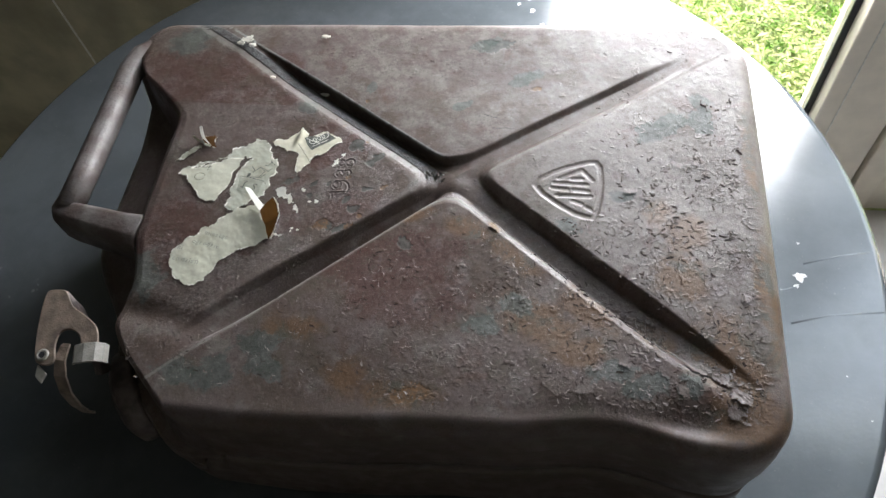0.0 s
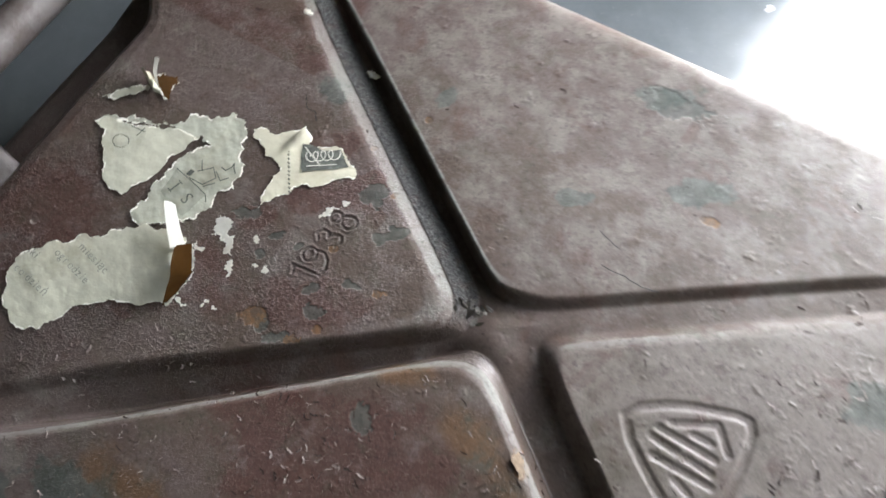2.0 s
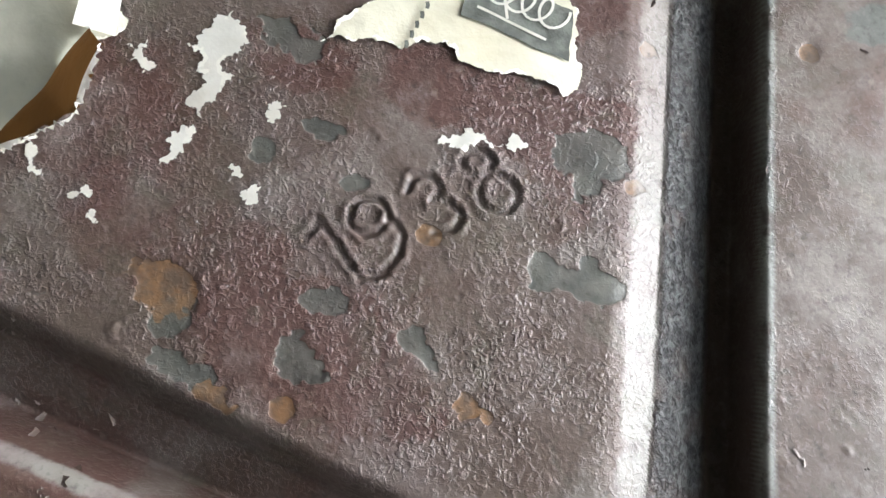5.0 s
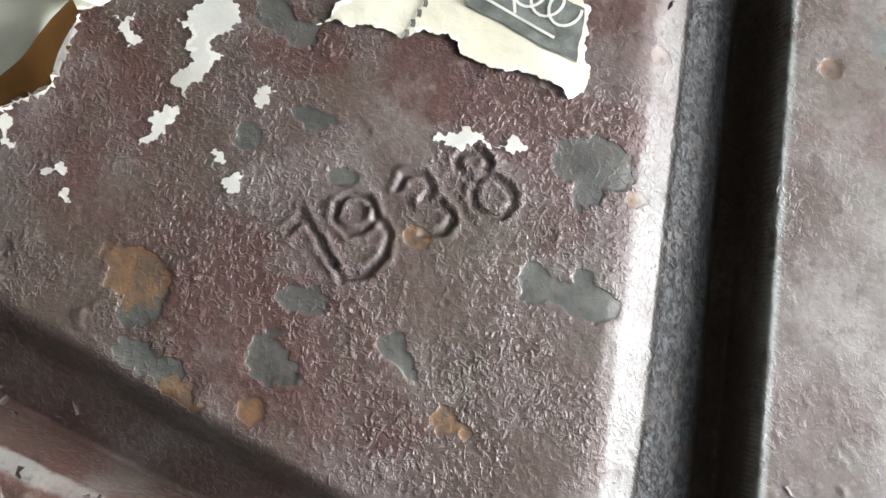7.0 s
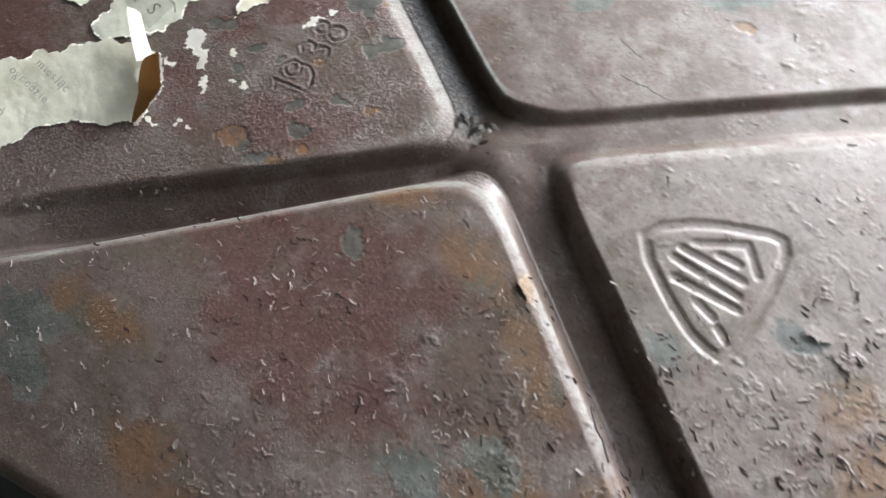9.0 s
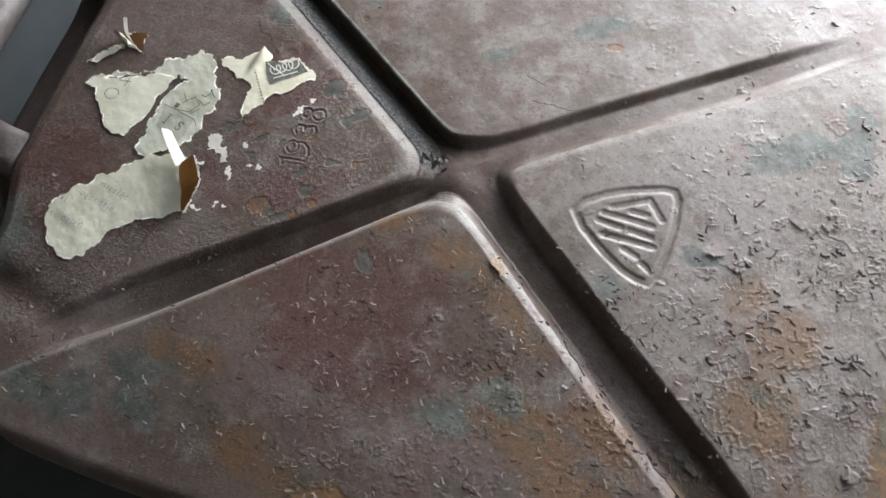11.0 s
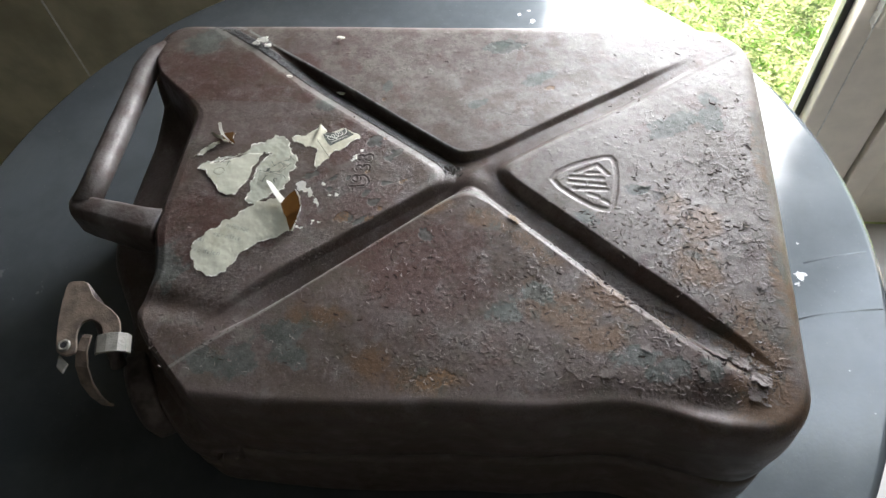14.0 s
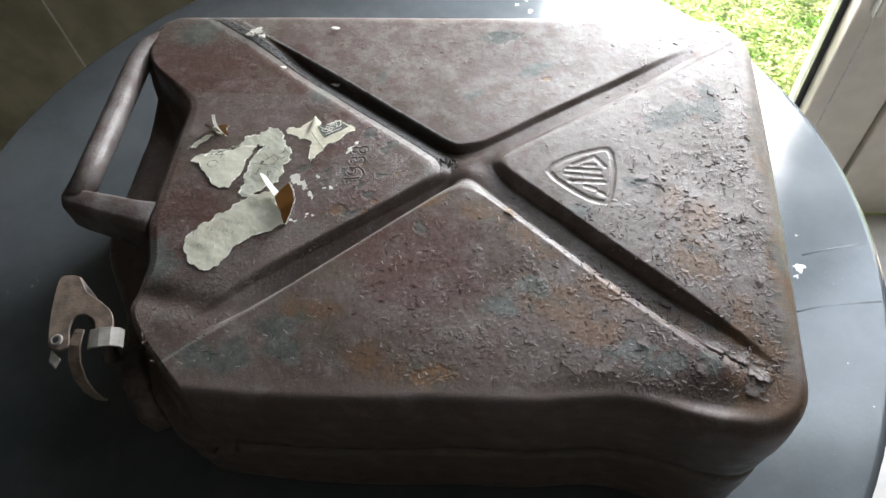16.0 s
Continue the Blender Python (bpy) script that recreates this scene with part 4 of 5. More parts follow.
part("torn_edge", flap_mesh("torn_edge", [(x - 0.0004, y - 0.0001, z - 0.0002) for x, y, z in FREE_EDGE], [(x + 0.0004, y + 0.0002, z + 0.0002) for x, y, z in FREE_EDGE], rows=3, cols=56, seed=4, ragged=0.0006, wave=0.0005, belly=0.0), PAPER_CURL, strip, "white torn paper edge", smooth=True)
part("curled_tip", flap_mesh("curled_tip", [(-0.1216, -0.0388, 0.9122), (-0.1188, -0.0340, 0.9088)], [(-0.1336, -0.0242, 0.9186), (-0.1312, -0.0218, 0.9146)], rows=18, cols=5, seed=5, ragged=0.0005, wave=0.0, belly=0.15), PAPER_CURL, strip, "white curled paper tip", smooth=True)

STAMP = [(-0.1291, 0.0273), (-0.1262, 0.0300), (-0.1209, 0.0293), (-0.1152, 0.0331), (-0.1110, 0.0366), (-0.1080, 0.0403), (-0.1041, 0.0374), (-0.1023, 0.0334), (-0.0959, 0.0350), (-0.0887, 0.0391), (-0.0854, 0.0370),
         (-0.0751, 0.0310), (-0.0750, 0.0281), (-0.0815, 0.0244), (-0.0932, 0.0152), (-0.0953, 0.0078), (-0.1005, 0.0011), (-0.1033, -0.0039), (-0.1057, 0.0019), (-0.1059, 0.0085), (-0.1055, 0.0156), (-0.1104, 0.0187),
         (-0.1160, 0.0185), (-0.1227, 0.0238)]


def stamp_bend(x, y, z):
    """A crease stands up beside the printed corner."""
    return x, y, z + 0.0050 * math.exp(-(((x + 0.1085 - 0.25 * (y - 0.03)) / 0.0018) ** 2) - ((y - 0.0365) / 0.009) ** 2)


stamp = scrap("stamp_scrap", "cream torn stamp remnant with a dark printed corner", STAMP, PAPER_STAMP, seed=8, lift=0.0003, jag=0.20, crumple=0.0005, step=0.0011, levels=6, bend=stamp_bend)
stamp["category"] = "paper scrap"
scrap("print_field", "dark printed field", [(-0.1049, 0.0319), (-0.1016, 0.0334), (-0.0949, 0.0335), (-0.0885, 0.0380), (-0.0802, 0.0322), (-0.0843, 0.0287), (-0.0964, 0.0198)], INK_STAMP, 0.0001, stamp,
      seed=8, lift=0.0006, jag=0.05, crumple=0.0005, step=0.0011, levels=3, bend=stamp_bend)


def line_on_face(name, points, width, material, parent, lift):
    """A thin printed line that lies on the face."""
    bm = bmesh.new()
    pts = [Vector(p) for p in points]
    rows = []
    for k, p in enumerate(pts):
        d = (pts[min(k + 1, len(pts) - 1)] - pts[max(k - 1, 0)]).normalized()
        o = Vector((-d.y, d.x)) * width / 2
        z = float(face_height(p.x, p.y)[0]) + lift
        rows.append([bm.verts.new((p.x + o.x, p.y + o.y, z)), bm.verts.new((p.x - o.x, p.y - o.y, z))])
    for a, b in zip(rows, rows[1:]):
        bm.faces.new((a[0], b[0], b[1], a[1]))
    return part(name, bm, material, parent)


for k in range(13):
    a = Vector((-0.1112, 0.0293)).lerp(Vector((-0.0958, 0.0085)), k / 12.4)
    d = Vector((0.0012, -0.0007))
    line_on_face("perforation", [a, a + d * 0.5 + Vector((0.0001, 0.0001)), a + d], 0.0007, INK_STAMP, stamp, 0.0011)
way, up = Vector((0.0112, 0.0080)), Vector((-0.58, 0.81))
swirls = [[Vector((-0.0992, 0.0270)) + way * (t + 0.13 * math.cos(26 * t)) + up * 0.0026 * math.sin(26 * t) for t in np.linspace(0, 1, 70)], [Vector((-0.1030 + 0.011 * t, 0.0312 - 0.0045 * t)) for t in np.linspace(0, 1, 8)],
          [Vector((-0.0965 + 0.011 * t, 0.0232 + 0.0075 * t)) for t in np.linspace(0, 1, 8)]]
for s in swirls:
    line_on_face("print_swirl", s, 0.0005, PAPER_WHITE, stamp, 0.0012)


def type_mesh(text, size):
    cu = bpy.data.curves.new("type", "FONT")
    cu.body, cu.size, cu.resolution_u = text, size, 3
    tmp = bpy.data.objects.new("type", cu)
    scene.collection.objects.link(tmp)
    mesh = bpy.data.meshes.new_from_object(tmp.evaluated_get(bpy.context.evaluated_depsgraph_get()))
    bpy.data.objects.remove(tmp)
    return mesh


def words(text, x, y, size, turn, parent, lift=0.0016, ink=INK):
    """Printed letters that lie on a scrap, each a part of its own."""
    c, s = math.cos(radians(turn)), math.sin(radians(turn))
    along = 0.0
    for letter in text:
        if letter == " ":
            along += 0.28 * size
            continue
        mesh = type_mesh(letter, size)
        for v in mesh.vertices:
            u, w = v.co.x + along, v.co.y
            v.co.x, v.co.y = x + c * u - s * w, y + s * u + c * w
        along += (0.28 if letter == "i" else 0.90 if letter == "m" else 0.58) * size
        z = face_height([v.co.x for v in mesh.vertices], [v.co.y for v in mesh.vertices]) + lift
        for v, h in zip(mesh.vertices, z):
            v.co.z = float(h)
        mesh.materials.clear()
        part("printed_letter", mesh, ink, parent, "faded grey printed letter")


words("iki", -0.1772, -0.0702, 0.0050, -8, strip)
words("co dzie\u0144", -0.1772, -0.0790, 0.0050, -8, strip)
words("ogrodzie", -0.1664, -0.0650, 0.0050, -11, strip)
words("miesi\u0105c", -0.1590, -0.0577, 0.0050, -12, strip)
scrap("dull_panel", "greyed paper layer", [(-0.1452, -0.0191), (-0.1461, -0.0070), (-0.1369, -0.0082), (-0.1266, -0.0105), (-0.1283, -0.0206), (-0.1295, -0.0238)], PAPER_DULL, 0.0001, sheet, seed=4, lift=0.0005, jag=0.04, crumple=0.0010, step=0.0011, levels=4, white=0.0)
words("I", -0.1424, -0.0168, 0.0080, -17, sheet, 0.0020, INK_STAMP)
words("S", -0.1350, -0.0182, 0.0080, -17, sheet, 0.0020, INK_STAMP)
part("printed_ring", scrap_mesh("printed_ring", ring(-0.1768, -0.0082, 0.0042, 0.0034, 0, 340, 24)[:-1] + ring(-0.1768, -0.0082, 0.0038, 0.0030, 340, 0, 24)[:-1], lift=0.0013, jag=0.0, levels=0, crumple=0.0006, seed=3), INK_STAMP, shard)
for line in (((-0.1430, -0.0162), (-0.1404, -0.0172)), ((-0.1410, -0.0108), (-0.1384, -0.0117)), ((-0.1457, -0.0066), (-0.1369, -0.0082), (-0.1266, -0.0105), (-0.1240, -0.0136)), ((-0.1383, 0.0024), (-0.1350, -0.0021)),
             ((-0.1367, -0.0033), (-0.1315, 0.0018), (-0.1274, -0.0019), (-0.1309, -0.0074), (-0.1379, -0.0075)), ((-0.1286, 0.0038), (-0.1260, 0.0032), (-0.1245, 0.0060), (-0.1249, 0.0083), (-0.1232, 0.0057), (-0.1210, 0.0040)),
             ((-0.1295, 0.0010), (-0.1250, -0.0020), (-0.1225, 0.0010)), ((-0.1300, -0.0080), (-0.1262, -0.0040))):
    line_on_face("print_line", [Vector(a).lerp(Vector(b), t) for a, b in zip(line, line[1:]) for t in np.linspace(0, 1, 5)], 0.0005, INK_STAMP, sheet, 0.0019)
for a, b in (((-0.1781, 0.0004), (-0.1700, 0.0011)), ((-0.1717, 0.0028), (-0.1723, -0.0025))):
    line_on_face("print_line", [Vector(a).lerp(Vector(b), t) for t in np.linspace(0, 1, 5)], 0.0005, INK_STAMP, shard, 0.0016)
scrap("print_mark", "small dark printed diamond", [(-0.1408, -0.0068), (-0.1402, -0.0036), (-0.1379, -0.0037), (-0.1384, -0.0066)], INK_STAMP, 0.0001, sheet, seed=4, lift=0.0008, jag=0.0, crumple=0.0010, levels=1)

# small remnants and crumbs of paper
REMNANTS = [[(-0.1146, -0.0205), (-0.1130, -0.0143), (-0.1107, -0.0142), (-0.1076, -0.0197), (-0.1025, -0.0227), (-0.0998, -0.0275), (-0.1010, -0.0278), (-0.1052, -0.0240), (-0.1101, -0.0227), (-0.1135, -0.0243)],
            [(-0.0999, -0.0312), (-0.0994, -0.0288), (-0.0970, -0.0304), (-0.0953, -0.0347), (-0.0955, -0.0370), (-0.0987, -0.0343)], [(-0.0950, -0.0179), (-0.0962, -0.0146), (-0.0949, -0.0141), (-0.0938, -0.0165), (-0.0938, -0.0179)],
            [(-0.0774, 0.0051), (-0.0774, 0.0085), (-0.0764, 0.0115), (-0.0740, 0.0128), (-0.0724, 0.0146), (-0.0728, 0.0178), (-0.0702, 0.0185), (-0.0710, 0.0154), (-0.0726, 0.0132), (-0.0741, 0.0090), (-0.0758, 0.0068)],
            [(-0.0845, -0.0276), (-0.0849, -0.0256), (-0.0843, -0.0238), (-0.0828, -0.0250), (-0.0824, -0.0268)], [(-0.0981, -0.0521), (-0.0979, -0.0494), (-0.0968, -0.0482), (-0.0956, -0.0491), (-0.0968, -0.0509)],
            [(-0.0934, -0.0506), (-0.0936, -0.0493), (-0.0913, -0.0491), (-0.0914, -0.0500)], [(-0.0899, -0.0273), (-0.0899, -0.0261), (-0.0876, -0.0255), (-0.0879, -0.0268)],
            [(-0.1181, -0.0333), (-0.1174, -0.0297), (-0.1122, -0.0301), (-0.1119, -0.0330), (-0.1150, -0.0338)], [(-0.1091, -0.0549), (-0.1092, -0.0540), (-0.1040, -0.0540), (-0.1032, -0.0555), (-0.1051, -0.0562)]]
for k, loop in enumerate(REMNANTS):
    scrap("paper_remnant", "ragged thin white paper remnant stuck to the paint", loop, PAPER_WHITE, 0.00010, seed=20 + k, lift=0.00012, jag=0.42, step=0.0010, crumple=0.0002, levels=5)["group"] = "paper remnants on the can"
scrap("paper_remnant", "thin grey-white paper sliver beside the label", [(-0.201, 0.006), (-0.197, 0.013), (-0.190, 0.020), (-0.186, 0.022), (-0.184, 0.019), (-0.192, 0.011)], PAPER, seed=41, lift=0.0005, jag=0.3)
peel = scrap("paper_remnant", "small peeled paper scrap with an upright curled point", [(-0.188, 0.026), (-0.184, 0.031), (-0.177, 0.033), (-0.174, 0.030), (-0.172, 0.020), (-0.178, 0.021)], PAPER_GLUE, seed=42, lift=0.0006, jag=0.2)
part("curled_tip", flap_mesh("curled_tip", [(-0.1765, 0.0215, 0.9080), (-0.1725, 0.0185, 0.9080)], [(-0.1855, 0.0322, 0.9160), (-0.1828, 0.0328, 0.9172)], rows=10, cols=3, seed=7, ragged=0.0006, wave=0.0), PAPER_WHITE, peel, "white upright paper curl", smooth=True)
part("curled_tip", flap_mesh("curled_tip", [(-0.1890, 0.0275, 0.9080), (-0.1760, 0.0205, 0.9080)], [(-0.1890, 0.0265, 0.9125), (-0.1800, 0.0215, 0.9110)], rows=5, cols=8, seed=9, ragged=0.0008), PAPER, peel, smooth=True)
for x, y, r in ((-0.178, 0.138, 0.0055), (-0.183, 0.134, 0.0035), (-0.172, 0.132, 0.0030), (-0.101, 0.083, 0.0032), (-0.110, 0.141, 0.0035), (-0.145, 0.094, 0.0024)):
    scrap("paint_crumb", "white crumb of paper or paint on the can", ring(x, y, r, r * 0.6, 0, 360, 8)[:-1], PAPER_WHITE, 0.0006, seed=int(1e4 * (x + y)) % 97, lift=0.0006, jag=0.5, step=0.0012, crumple=0.003, levels=3)["group"] = "crumbs on the can"


scrap("paint_crumb", "beige loose paint chip on the groove's rim", [(0.041, -0.041), (0.043, -0.037), (0.046, -0.039), (0.048, -0.043), (0.047, -0.046), (0.044, -0.043)], BEIGE, 0.0001, seed=77, lift=0.0010,
      jag=0.25, step=0.0012, crumple=0.0006, levels=3)["group"] = "crumbs on the can"


# ---- lifted paint flakes and grit ----
def flakes(count, seed):
    """Small chips of paint, each held along one side and curled up along the other."""
    rng = random.Random(seed)
    xs, ys = [], []
    while len(xs) < count:
        x, y = rng.uniform(-0.19, 0.211), rng.uniform(-0.164, 0.145)
        if -0.12 < x < -0.02 and -0.06 < y < 0.05 and rng.random() < 0.96:
            continue
        near, right = float(smooth01(np.array(-y), 0.0, 0.09)), float(smooth01(np.array(x), 0.05, 0.2))
        want = 0.015 + 0.46 * near + 0.42 * right * (1 - 0.80 * float(smooth01(np.array(y), 0.0, 0.09))) + 0.50 * near * float(smooth01(np.array(x), -0.12, 0.05))
        if rng.random() < want * (0.28 + 1.3 * float(smooth01(fractal(np.array(x), np.array(y), 0.016, 2, 6), 0.44, 0.70))):
            xs.append(x), ys.append(y)
    zs = face_height(xs, ys)
    shards = []
    for x, y, z in zip(xs, ys, zs):
        r = (0.0005 + 0.0012 * rng.random() ** 2.4) * (1 + 0.35 * smooth01(np.array(x), 0.05, 0.18).item())
        turn, tall, deep = rng.gauss(0.6, 2.2), rng.uniform(0.14, 0.40) * r, rng.uniform(0.5, 1.2) * r
        c, s = math.cos(turn), math.sin(turn)
        verts = []
        for k in range(5):
            u = (k / 2 - 1) * r * rng.uniform(0.85, 1.15)
            reach = deep * rng.uniform(0.35, 1.35)
            for q in (0.0, 0.55, 1.0):
                v = reach * q * (1 - 0.2 * q)
                verts.append((x + c * v - s * u, y + s * v + c * u, float(z) - 0.00006 + tall * q**1.7 * rng.uniform(0.85, 1.15)))
        shards.append((x, y, verts))
    return shards


def shard_mesh(name, shards):
    verts, faces = [], []
    for _, _, points in shards:
        s = len(verts)
        verts += points
        faces += [(s + 3 * k + w, s + 3 * k + w + 1, s + 3 * k + w + 4, s + 3 * k + w + 3) for k in range(4) for w in (0, 1)]
    mesh = bpy.data.meshes.new(name)
    mesh.from_pydata(verts, [], faces)
    return bare_fields(mesh)


def bare_fields(mesh):
    """Gives loose paint the can's fields, with no stains."""
    for name in ("green", "blue", "rust", "stain", "red", "rough", "grainy", "struck", "dull", "dust_sheen", "rubbed", "pitted", "edging"):
        at = mesh.attributes.new(name, "FLOAT", "POINT")
        at.data.foreach_set("value", np.full(len(mesh.vertices), {"grainy": 0.3, "struck": 0.0, "dull": 0.15, "dust_sheen": 0.4, "rubbed": 0.0, "pitted": 0.0, "edging": 0.0}.get(name, -1.0), np.float32))
    return mesh


SHARDS = flakes(4000, 3)
middle = [f for f in SHARDS if -0.12 < f[0] < 0.07 and -0.08 < f[1] < 0.05][:280]
for f in middle:
    part("paint_flake", shard_mesh("paint_flake", [f]), PAINT, can)
near_ones = {id(f) for f in middle}
chips = part("flaking_paint", shard_mesh("flaking_paint", [f for f in SHARDS if id(f) not in near_ones]), PAINT, can, "curled shards of lifting paint")
chips["kind"] = "stuff"


def peeling(outline, high, seed):
    """A sheet of paint that has come loose and curls up along one side."""
    cx, cy = sum(p[0] for p in outline) / len(outline), sum(p[1] for p in outline) / len(outline)
    lift = lambda x, y, z: (x, y, z + high * max(0.0, 0.35 - ((x - cx) * 0.2 + (y - cy) * 0.98) / 0.008) ** 1.5)
    mesh = bare_fields(scrap_mesh("peeling_paint", outline, lift=0.00005, jag=0.55, seed=seed, step=0.0012, crumple=0.0006, bend=lift, levels=4))
    part("peeling_paint", mesh, PAINT, can)


for k, (x, y, rx, ry, turn, high) in enumerate([(0.146, -0.098, 0.008, 0.004, -38, 0.0016), (0.173, -0.129, 0.011, 0.005, -30, 0.0018), (0.187, -0.136, 0.008, 0.004, -40, 0.0016), (0.197, -0.146, 0.009, 0.004, -45, 0.0018),
                                                (0.164, -0.146, 0.007, 0.003, -60, 0.0015), (0.194, -0.158, 0.006, 0.004, -20, 0.0014), (0.130, -0.132, 0.005, 0.003, -50, 0.0014), (0.107, -0.151, 0.006, 0.003, 10, 0.0012),
                                                (0.136, -0.006, 0.006, 0.0025, 20, 0.0013), (0.146, -0.012, 0.005, 0.002, -25, 0.0013), (0.168, 0.018, 0.005, 0.002, -30, 0.0012), (0.182, 0.02, 0.005, 0.002, 10, 0.0012),
                                                (0.200, -0.05, 0.004, 0.003, 30, 0.0012), (0.205, -0.085, 0.004, 0.003, 60, 0.0012)]):
    c, s = math.cos(radians(turn)), math.sin(radians(turn))
    rx, ry, high = rx * 0.95, ry * 1.1, high * 0.7
    peeling([(x + c * u - s * v, y + s * u + c * v) for u, v in ring(0, 0, rx, ry, 0, 360, 9)[:-1]], high, 60 + k)
# Two fine cracks, then a dark thread beside the stamp under the same name.
for fine_line in ([(0.029, 0.060), (0.034, 0.058), (0.041, 0.056)], [(0.036, 0.046), (0.047, 0.0462), (0.052, 0.0455), (0.058, 0.046), (0.062, 0.048)], [(-0.119, 0.055), (-0.115, 0.049), (-0.110, 0.049), (-0.105, 0.043)]):
    line_on_face("crack", [Vector(a).lerp(Vector(b), t) + Vector((0.0003 * math.sin(40 * t), 0.0003 * math.cos(31 * t))) for a, b in zip(fine_line, fine_line[1:]) for t in (0, 0.33, 0.66)], 0.0004, GASKET, can, 0.0003)
for crack in ([(0.082, -0.0645), (0.086, -0.070), (0.090, -0.0725), (0.097, -0.080)], [(0.128, -0.1005), (0.131, -0.1055), (0.137, -0.1085), (0.146, -0.1155), (0.150, -0.1195), (0.158, -0.125)]):
    line_on_face("crack", [Vector(a).lerp(Vector(b), t) + Vector((0.0004 * math.sin(30 * t), 0.0003 * math.cos(23 * t))) for a, b in zip(crack, crack[1:]) for t in (0, 0.33, 0.66)], 0.0007, GASKET, can, 0.0004)


def shreds():
    """A pinch of dry dirt and paint shreds that lodged where the grooves meet."""
    rng = random.Random(12)
    bm = bmesh.new()
    for _ in range(20):
        x, y = rng.gauss(-0.001, 0.004), rng.gauss(0.0035, 0.003)
        z = float(face_height(x, y)[0])
        r, n = rng.uniform(0.0009, 0.0026), 6
        m = Matrix.Translation((x, y, z + r * 0.3)) @ Euler((rng.uniform(-0.9, 0.9), rng.uniform(-0.9, 0.9), rng.uniform(0, 6))).to_matrix().to_4x4()
        vs = [bm.verts.new(m @ Vector((1.6 * r * math.cos(6.283 * k / n) * rng.uniform(0.6, 1.2), 0.6 * r * math.sin(6.283 * k / n), rng.uniform(-0.2, 0.2) * r))) for k in range(n)]
        bm.faces.new(vs)
    return bm


tagged(part("dirt_shreds", shreds(), SHRED), "dark dirt and paint shreds lodged in the groove crossing", "dirt", kind="stuff")

# ---- table ----
TX, TY, TR = -0.088, 0.052, 0.477
table = thing("round_table", "round table with a dark grey glossy scratched top", "table", (TX, TY, 0))
part("tabletop", lathe([(0, BASE - 0.026), (TR - 0.02, BASE - 0.026), (TR - 0.004, BASE - 0.022), (TR, BASE - 0.013), (TR - 0.002, BASE - 0.004), (TR - 0.008, BASE), (TR - 0.0095, BASE), (TR - 0.012, BASE), (TR - 0.2, BASE), (0, BASE)], 128), TABLE, table, smooth=True)
part("column", lathe([(0, 0.05), (0.05, 0.05), (0.036, 0.10), (0.034, 0.60), (0.06, 0.66), (0.11, BASE - 0.026), (0, BASE - 0.026)], 32), GASKET, table, smooth=True)
part("foot_plate", lathe([(0, 0), (0.24, 0), (0.245, 0.01), (0.22, 0.025), (0.06, 0.05), (0, 0.05)], 48), GASKET, table, smooth=True)


def table_line(points, width):
    bm = tube([(x - TX, y - TY, BASE - width + 0.00009) for x, y in points], width, 48)
    return part("scratch", bm, TABLE, table, "shallow crease in the tabletop", smooth=True)


table_line([(0.316, 0.060), (0.352, 0.071), (0.376, 0.076)], 0.0050)
table_line([(0.298, -0.002), (0.331, 0.008), (0.378, 0.014)], 0.0050)
table_line([(0.283, 0.027), (0.293, 0.031), (0.306, 0.035)], 0.0030)


def fleck(x, y, r, seed):
    bm = bmesh.new()
    rng = random.Random(seed)
    bm.faces.new([bm.verts.new((x - TX + r * w * math.cos(a), y - TY + r * w * math.sin(a), BASE + 0.0005)) for a, w in ((a, rng.uniform(0.3, 1.3)) for a in np.linspace(0, 5.9, 13))])
    return part("white_fleck", bm, WHITE_CHIP, table, "white chip in the table's coating")


for k, (x, y, r) in enumerate([(0.311, 0.046, 0.0058), (0.307, 0.036, 0.0026), (0.314, 0.082, 0.0014), (0.337, -0.049, 0.0009), (0.351, -0.087, 0.0009), (0.050, 0.398, 0.0035), (0.062, 0.375, 0.0025),
                               (0.033, 0.410, 0.0040), (0.045, 0.418, 0.0025), (-0.33, 0.10, 0.0012), (-0.36, 0.02, 0.001)]):
    fleck(x, y, r, k)


# ---- room ----
def wall(name, bm, material, label):
    return tagged(part(name, bm, material), label, "wall", kind="structure")


tagged(part("floor", box(-2.4, 2.4, -2.8, WIN_Y, -0.1, 0.0), FLOOR), "pale tiled floor under the table", "floor", kind="structure")
tagged(part("ceiling", box(-2.4, 2.4, -2.8, WIN_Y + 0.16, 3.0, 3.1), CEILING_LOW_FILL), "unseen ceiling, toned dark to cut fill light", "ceiling", kind="structure")
# Unseen walls, toned to shape the bounced light: west darkest, south lightest.
wall("wall_west", box(-2.5, -2.4, -2.8, WIN_Y, 0.0, 3.0), WALL_LOW_BOUNCE, "unseen olive west wall, darkened to keep bounced light off the can")
wall("wall_east", box(2.4, 2.5, -2.8, WIN_Y, 0.0, 3.0), WALL, "unseen olive-beige plaster wall, toned dark to limit bounced light")
wall("wall_south", box(-2.5, 2.5, -2.9, -2.8, 0.0, 3.0), PLASTER_FILL, "unseen grey-beige plaster wall, kept light to bounce fill at the can")
north = wall("wall_north", box(-2.5, 0.03, WIN_Y + 0.0012, WIN_Y + 0.16, 0.0, 3.0), GROUT, "wall of large olive-brown tiles with pale joints")
wall("wall_north", box(1.42, 2.5, WIN_Y, WIN_Y + 0.16, 0.0, 3.0), WALL, "plaster wall beside the glazed door")
wall("wall_north", box(0.03, 0.709, WIN_Y, WIN_Y + 0.16, 2.14, 3.0), WALL, "plaster lintel over the glazed door")

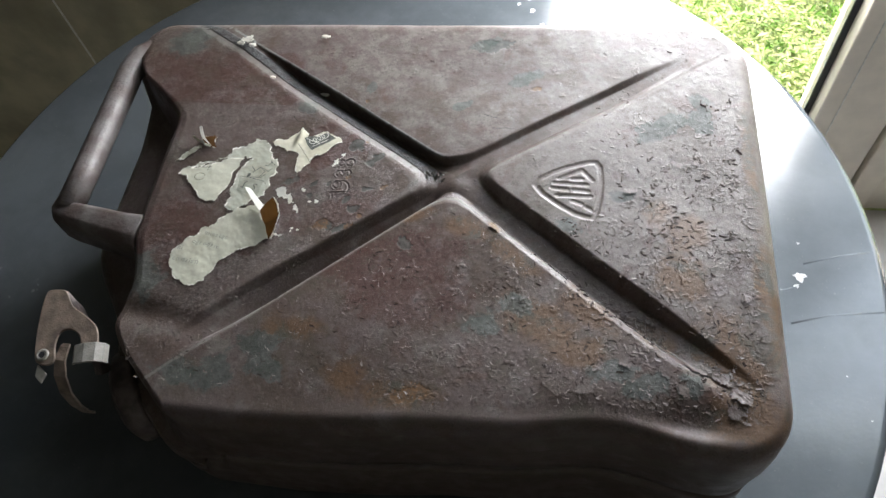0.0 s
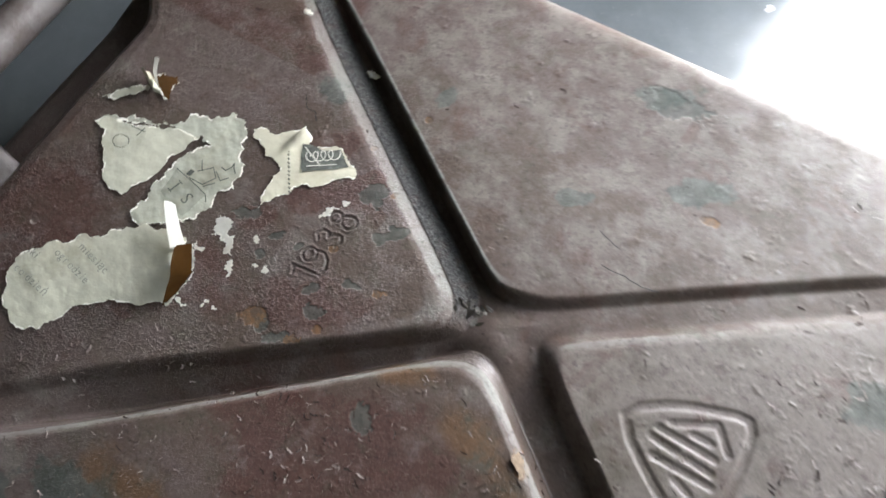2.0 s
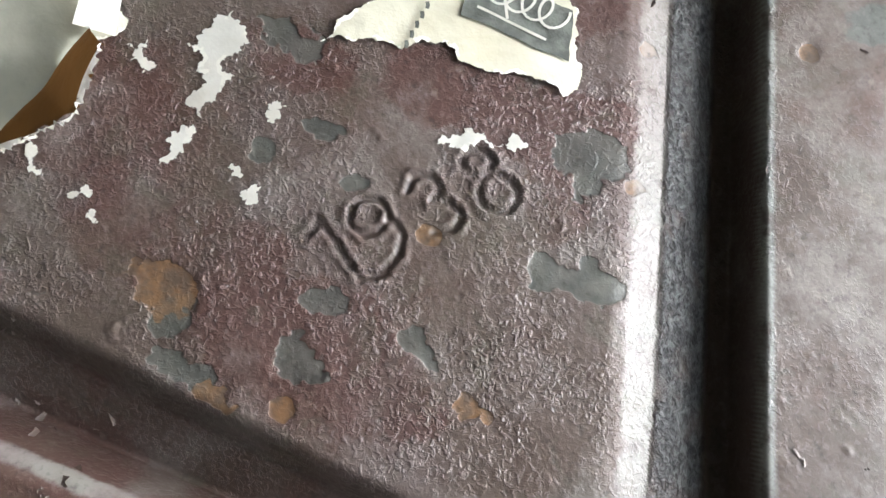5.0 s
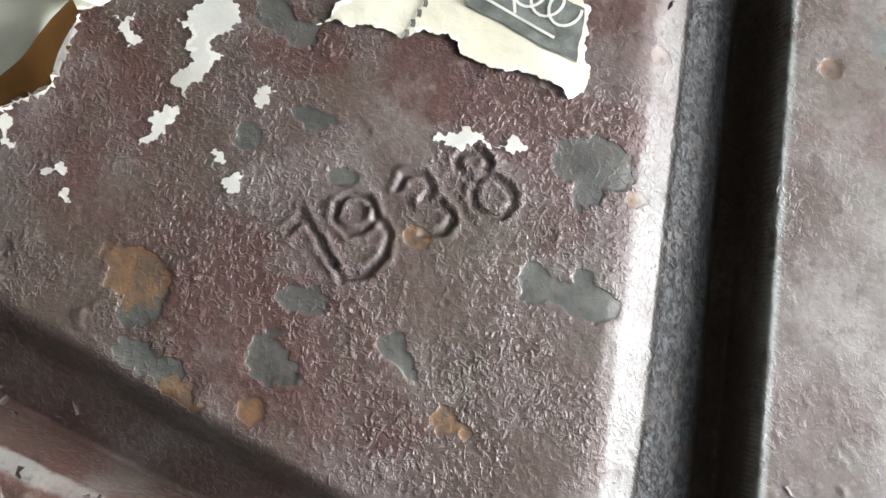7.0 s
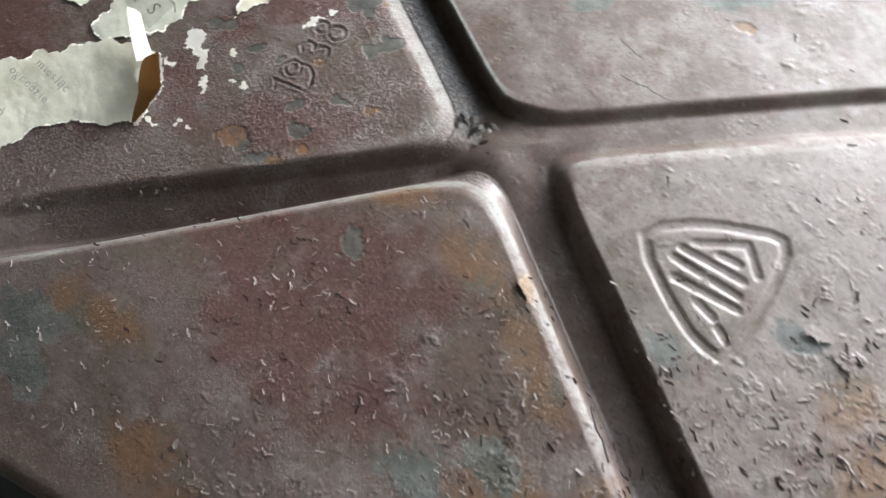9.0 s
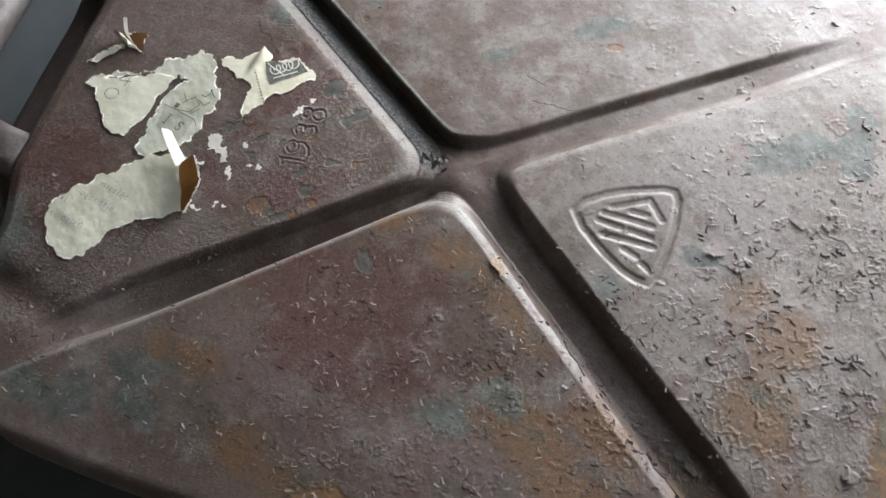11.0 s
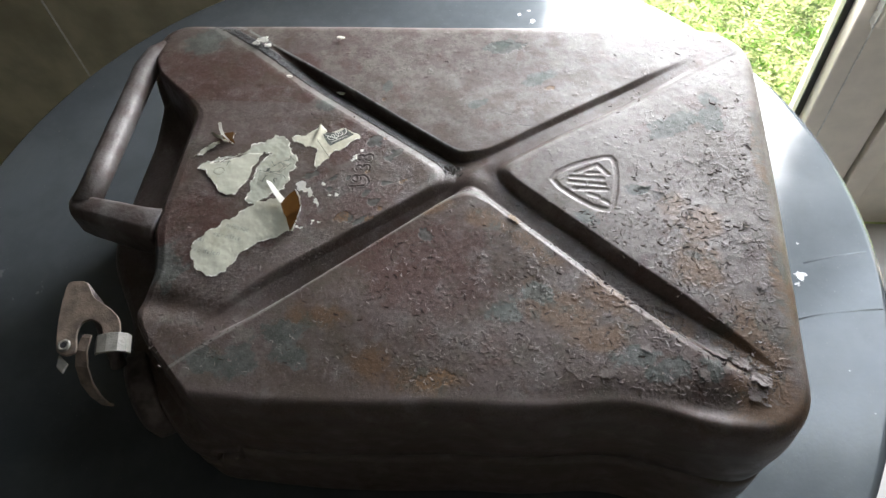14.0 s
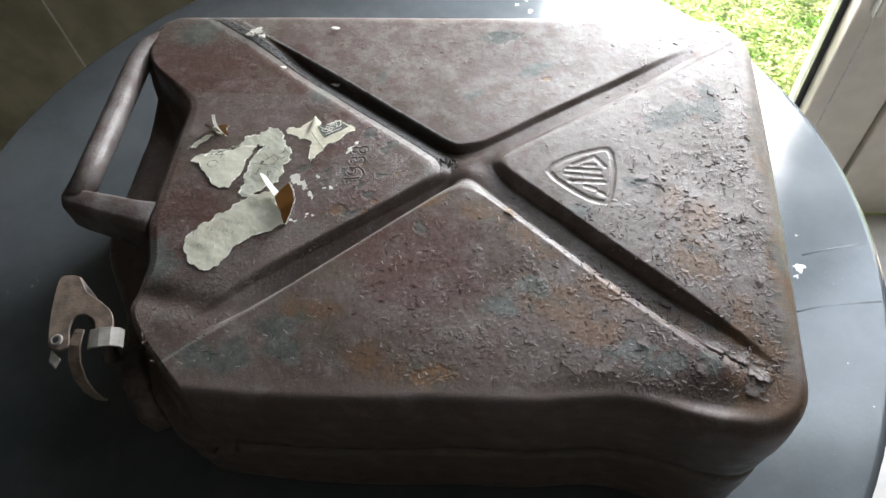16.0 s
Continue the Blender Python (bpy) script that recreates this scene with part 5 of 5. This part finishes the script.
# the glazed door: fixed light, stile and a second leaf
door = thing("door_1", "white plastic glazed garden door with black gasket", "door", kind="structure")
GY = WIN_Y + 0.036
for x0, x1, y0, y1, z0, z1 in ((0.03, 0.075, 0.0, 0.09, 0.0, 2.14), (0.538, 0.660, 0.0, 0.09, 0.0, 2.14), (0.075, 0.538, 0.0, 0.09, 0.0, 0.13), (0.075, 0.538, 0.0, 0.09, 2.06, 2.14)):
    part("frame", box(x0, x1, WIN_Y + y0, WIN_Y + y1, z0, z1, 0.003), FRAME, door)
for x0, x1, y0, y1, z0, z1 in ((0.666, 0.709, -0.008, 0.09, 0.0, 2.14), (0.709, 0.802, 0.004, 0.09, 0.0, 2.98), (1.36, 1.42, 0.0, 0.09, 0.0, 2.98), (0.802, 1.36, 0.0, 0.09, 0.0, 0.13), (0.802, 1.36, 0.0, 0.09, 2.92, 2.98)):
    part("frame", box(x0, x1, WIN_Y + y0, WIN_Y + y1, z0, z1, 0.003), FRAME, door)
part("joint", box(0.660, 0.666, WIN_Y + 0.012, WIN_Y + 0.09, 0.0, 2.14), GASKET, door)
part("stile_groove", box(0.568, 0.570, WIN_Y - 0.0012, WIN_Y + 0.001, 0.0, 2.14), GROUT, door)
for x0, x1 in ((0.075, 0.083), (0.528, 0.538)):
    part("gasket", box(x0, x1, GY - 0.006, GY - 0.002, 0.13, 2.06), GASKET, door)
pane = part("pane", box(0.077, 0.536, GY, GY + 0.004, 0.13, 2.06), GLASS, door)
pane.visible_shadow = False
pane = part("pane", box(0.804, 1.358, GY, GY + 0.004, 0.13, 2.92), GLASS, door)
pane.visible_shadow = False
part("catch", box(0.560, 0.612, WIN_Y - 0.022, WIN_Y, 0.528, 0.60, 0.006, 3), FRAME, door, "small white door catch")
part("catch_rim", box(0.5575, 0.5595, WIN_Y - 0.020, WIN_Y - 0.001, 0.528, 0.60, 0.0006), STEEL, door)

# ---- garden ----
tagged(part("ground", box(-60, 60, WIN_Y + 0.16, 120, -0.6, -0.16), LAWN), "sunlit garden lawn", "ground", kind="structure")
tagged(part("step", box(-0.6, 2.2, WIN_Y + 0.16, WIN_Y + 0.24, -0.3, -0.02, 0.004), FRAME), "pale door sill outside", "sill", kind="structure")


def garden(count, seed):
    """Low plants behind the glass: many single leaves in one mesh."""
    rng = random.Random(seed)
    verts, faces = [], []
    for _ in range(count):
        x, y = rng.uniform(-0.5, 2.4), WIN_Y + 0.26 + 1.9 * rng.random() ** 1.3
        clump, tuft = float(grain(x, y, 0.22, 3)), float(smooth01(grain(x, y, 0.055, 9), 0.35, 0.75))
        z = -0.16 + rng.random() * (0.02 + 0.10 * clump + 0.09 * tuft)
        r = rng.uniform(0.005, 0.013)
        m = Matrix.Translation((x, y, z)) @ Euler((rng.uniform(-0.4, 0.4), rng.uniform(-0.4, 0.4), rng.uniform(0, 6.28))).to_matrix().to_4x4()
        s = len(verts)
        for u, v, w in ((0, -1.2, 0), (0.55, -0.3, 0.12), (0.5, 0.4, 0.12), (0, 1.3, -0.1), (-0.5, 0.4, 0.12), (-0.55, -0.3, 0.12), (0, 0.1, -0.04)):
            verts.append(tuple(m @ Vector((0.6 * u * r, v * r, w * r))))
        faces += [(s + 6, s + a, s + b) for a, b in ((0, 1), (1, 2), (2, 3), (3, 4), (4, 5), (5, 0))]
    mesh = bpy.data.meshes.new("garden_plants")
    mesh.from_pydata(verts, [], faces)
    return mesh


tagged(part("garden_plants", garden(60000, 4), LEAF), "bright green leafy garden plants behind the glass", "plants", kind="stuff")

# ---- wall tiles ----
TW, TH, JOINT = 0.455, 0.60, 0.005
tile_mesh = bpy.data.meshes.new("tile")
bm = box(0, TW - JOINT, -0.0012, 0.004, 0, TH - JOINT, 0.0006, 1)
bm.to_mesh(tile_mesh)
bm.free()
tile_mesh.materials.append(TILE)
for k in range(4):
    for r in range(5):
        t = new("tile", tile_mesh)
        t.location = (-0.779 - TW * (k - 1) + JOINT / 2, WIN_Y + 0.0012, TH * r + JOINT / 2) if k else (-0.779 + TW + JOINT / 2, WIN_Y + 0.0012, TH * r + JOINT / 2)
        if t.location.x + TW > 0.03:
            t.scale.x = (0.03 - t.location.x) / TW
        if TH * r + TH > 3.0:
            t.scale.z = (3.0 - TH * r) / TH
        t.parent = north
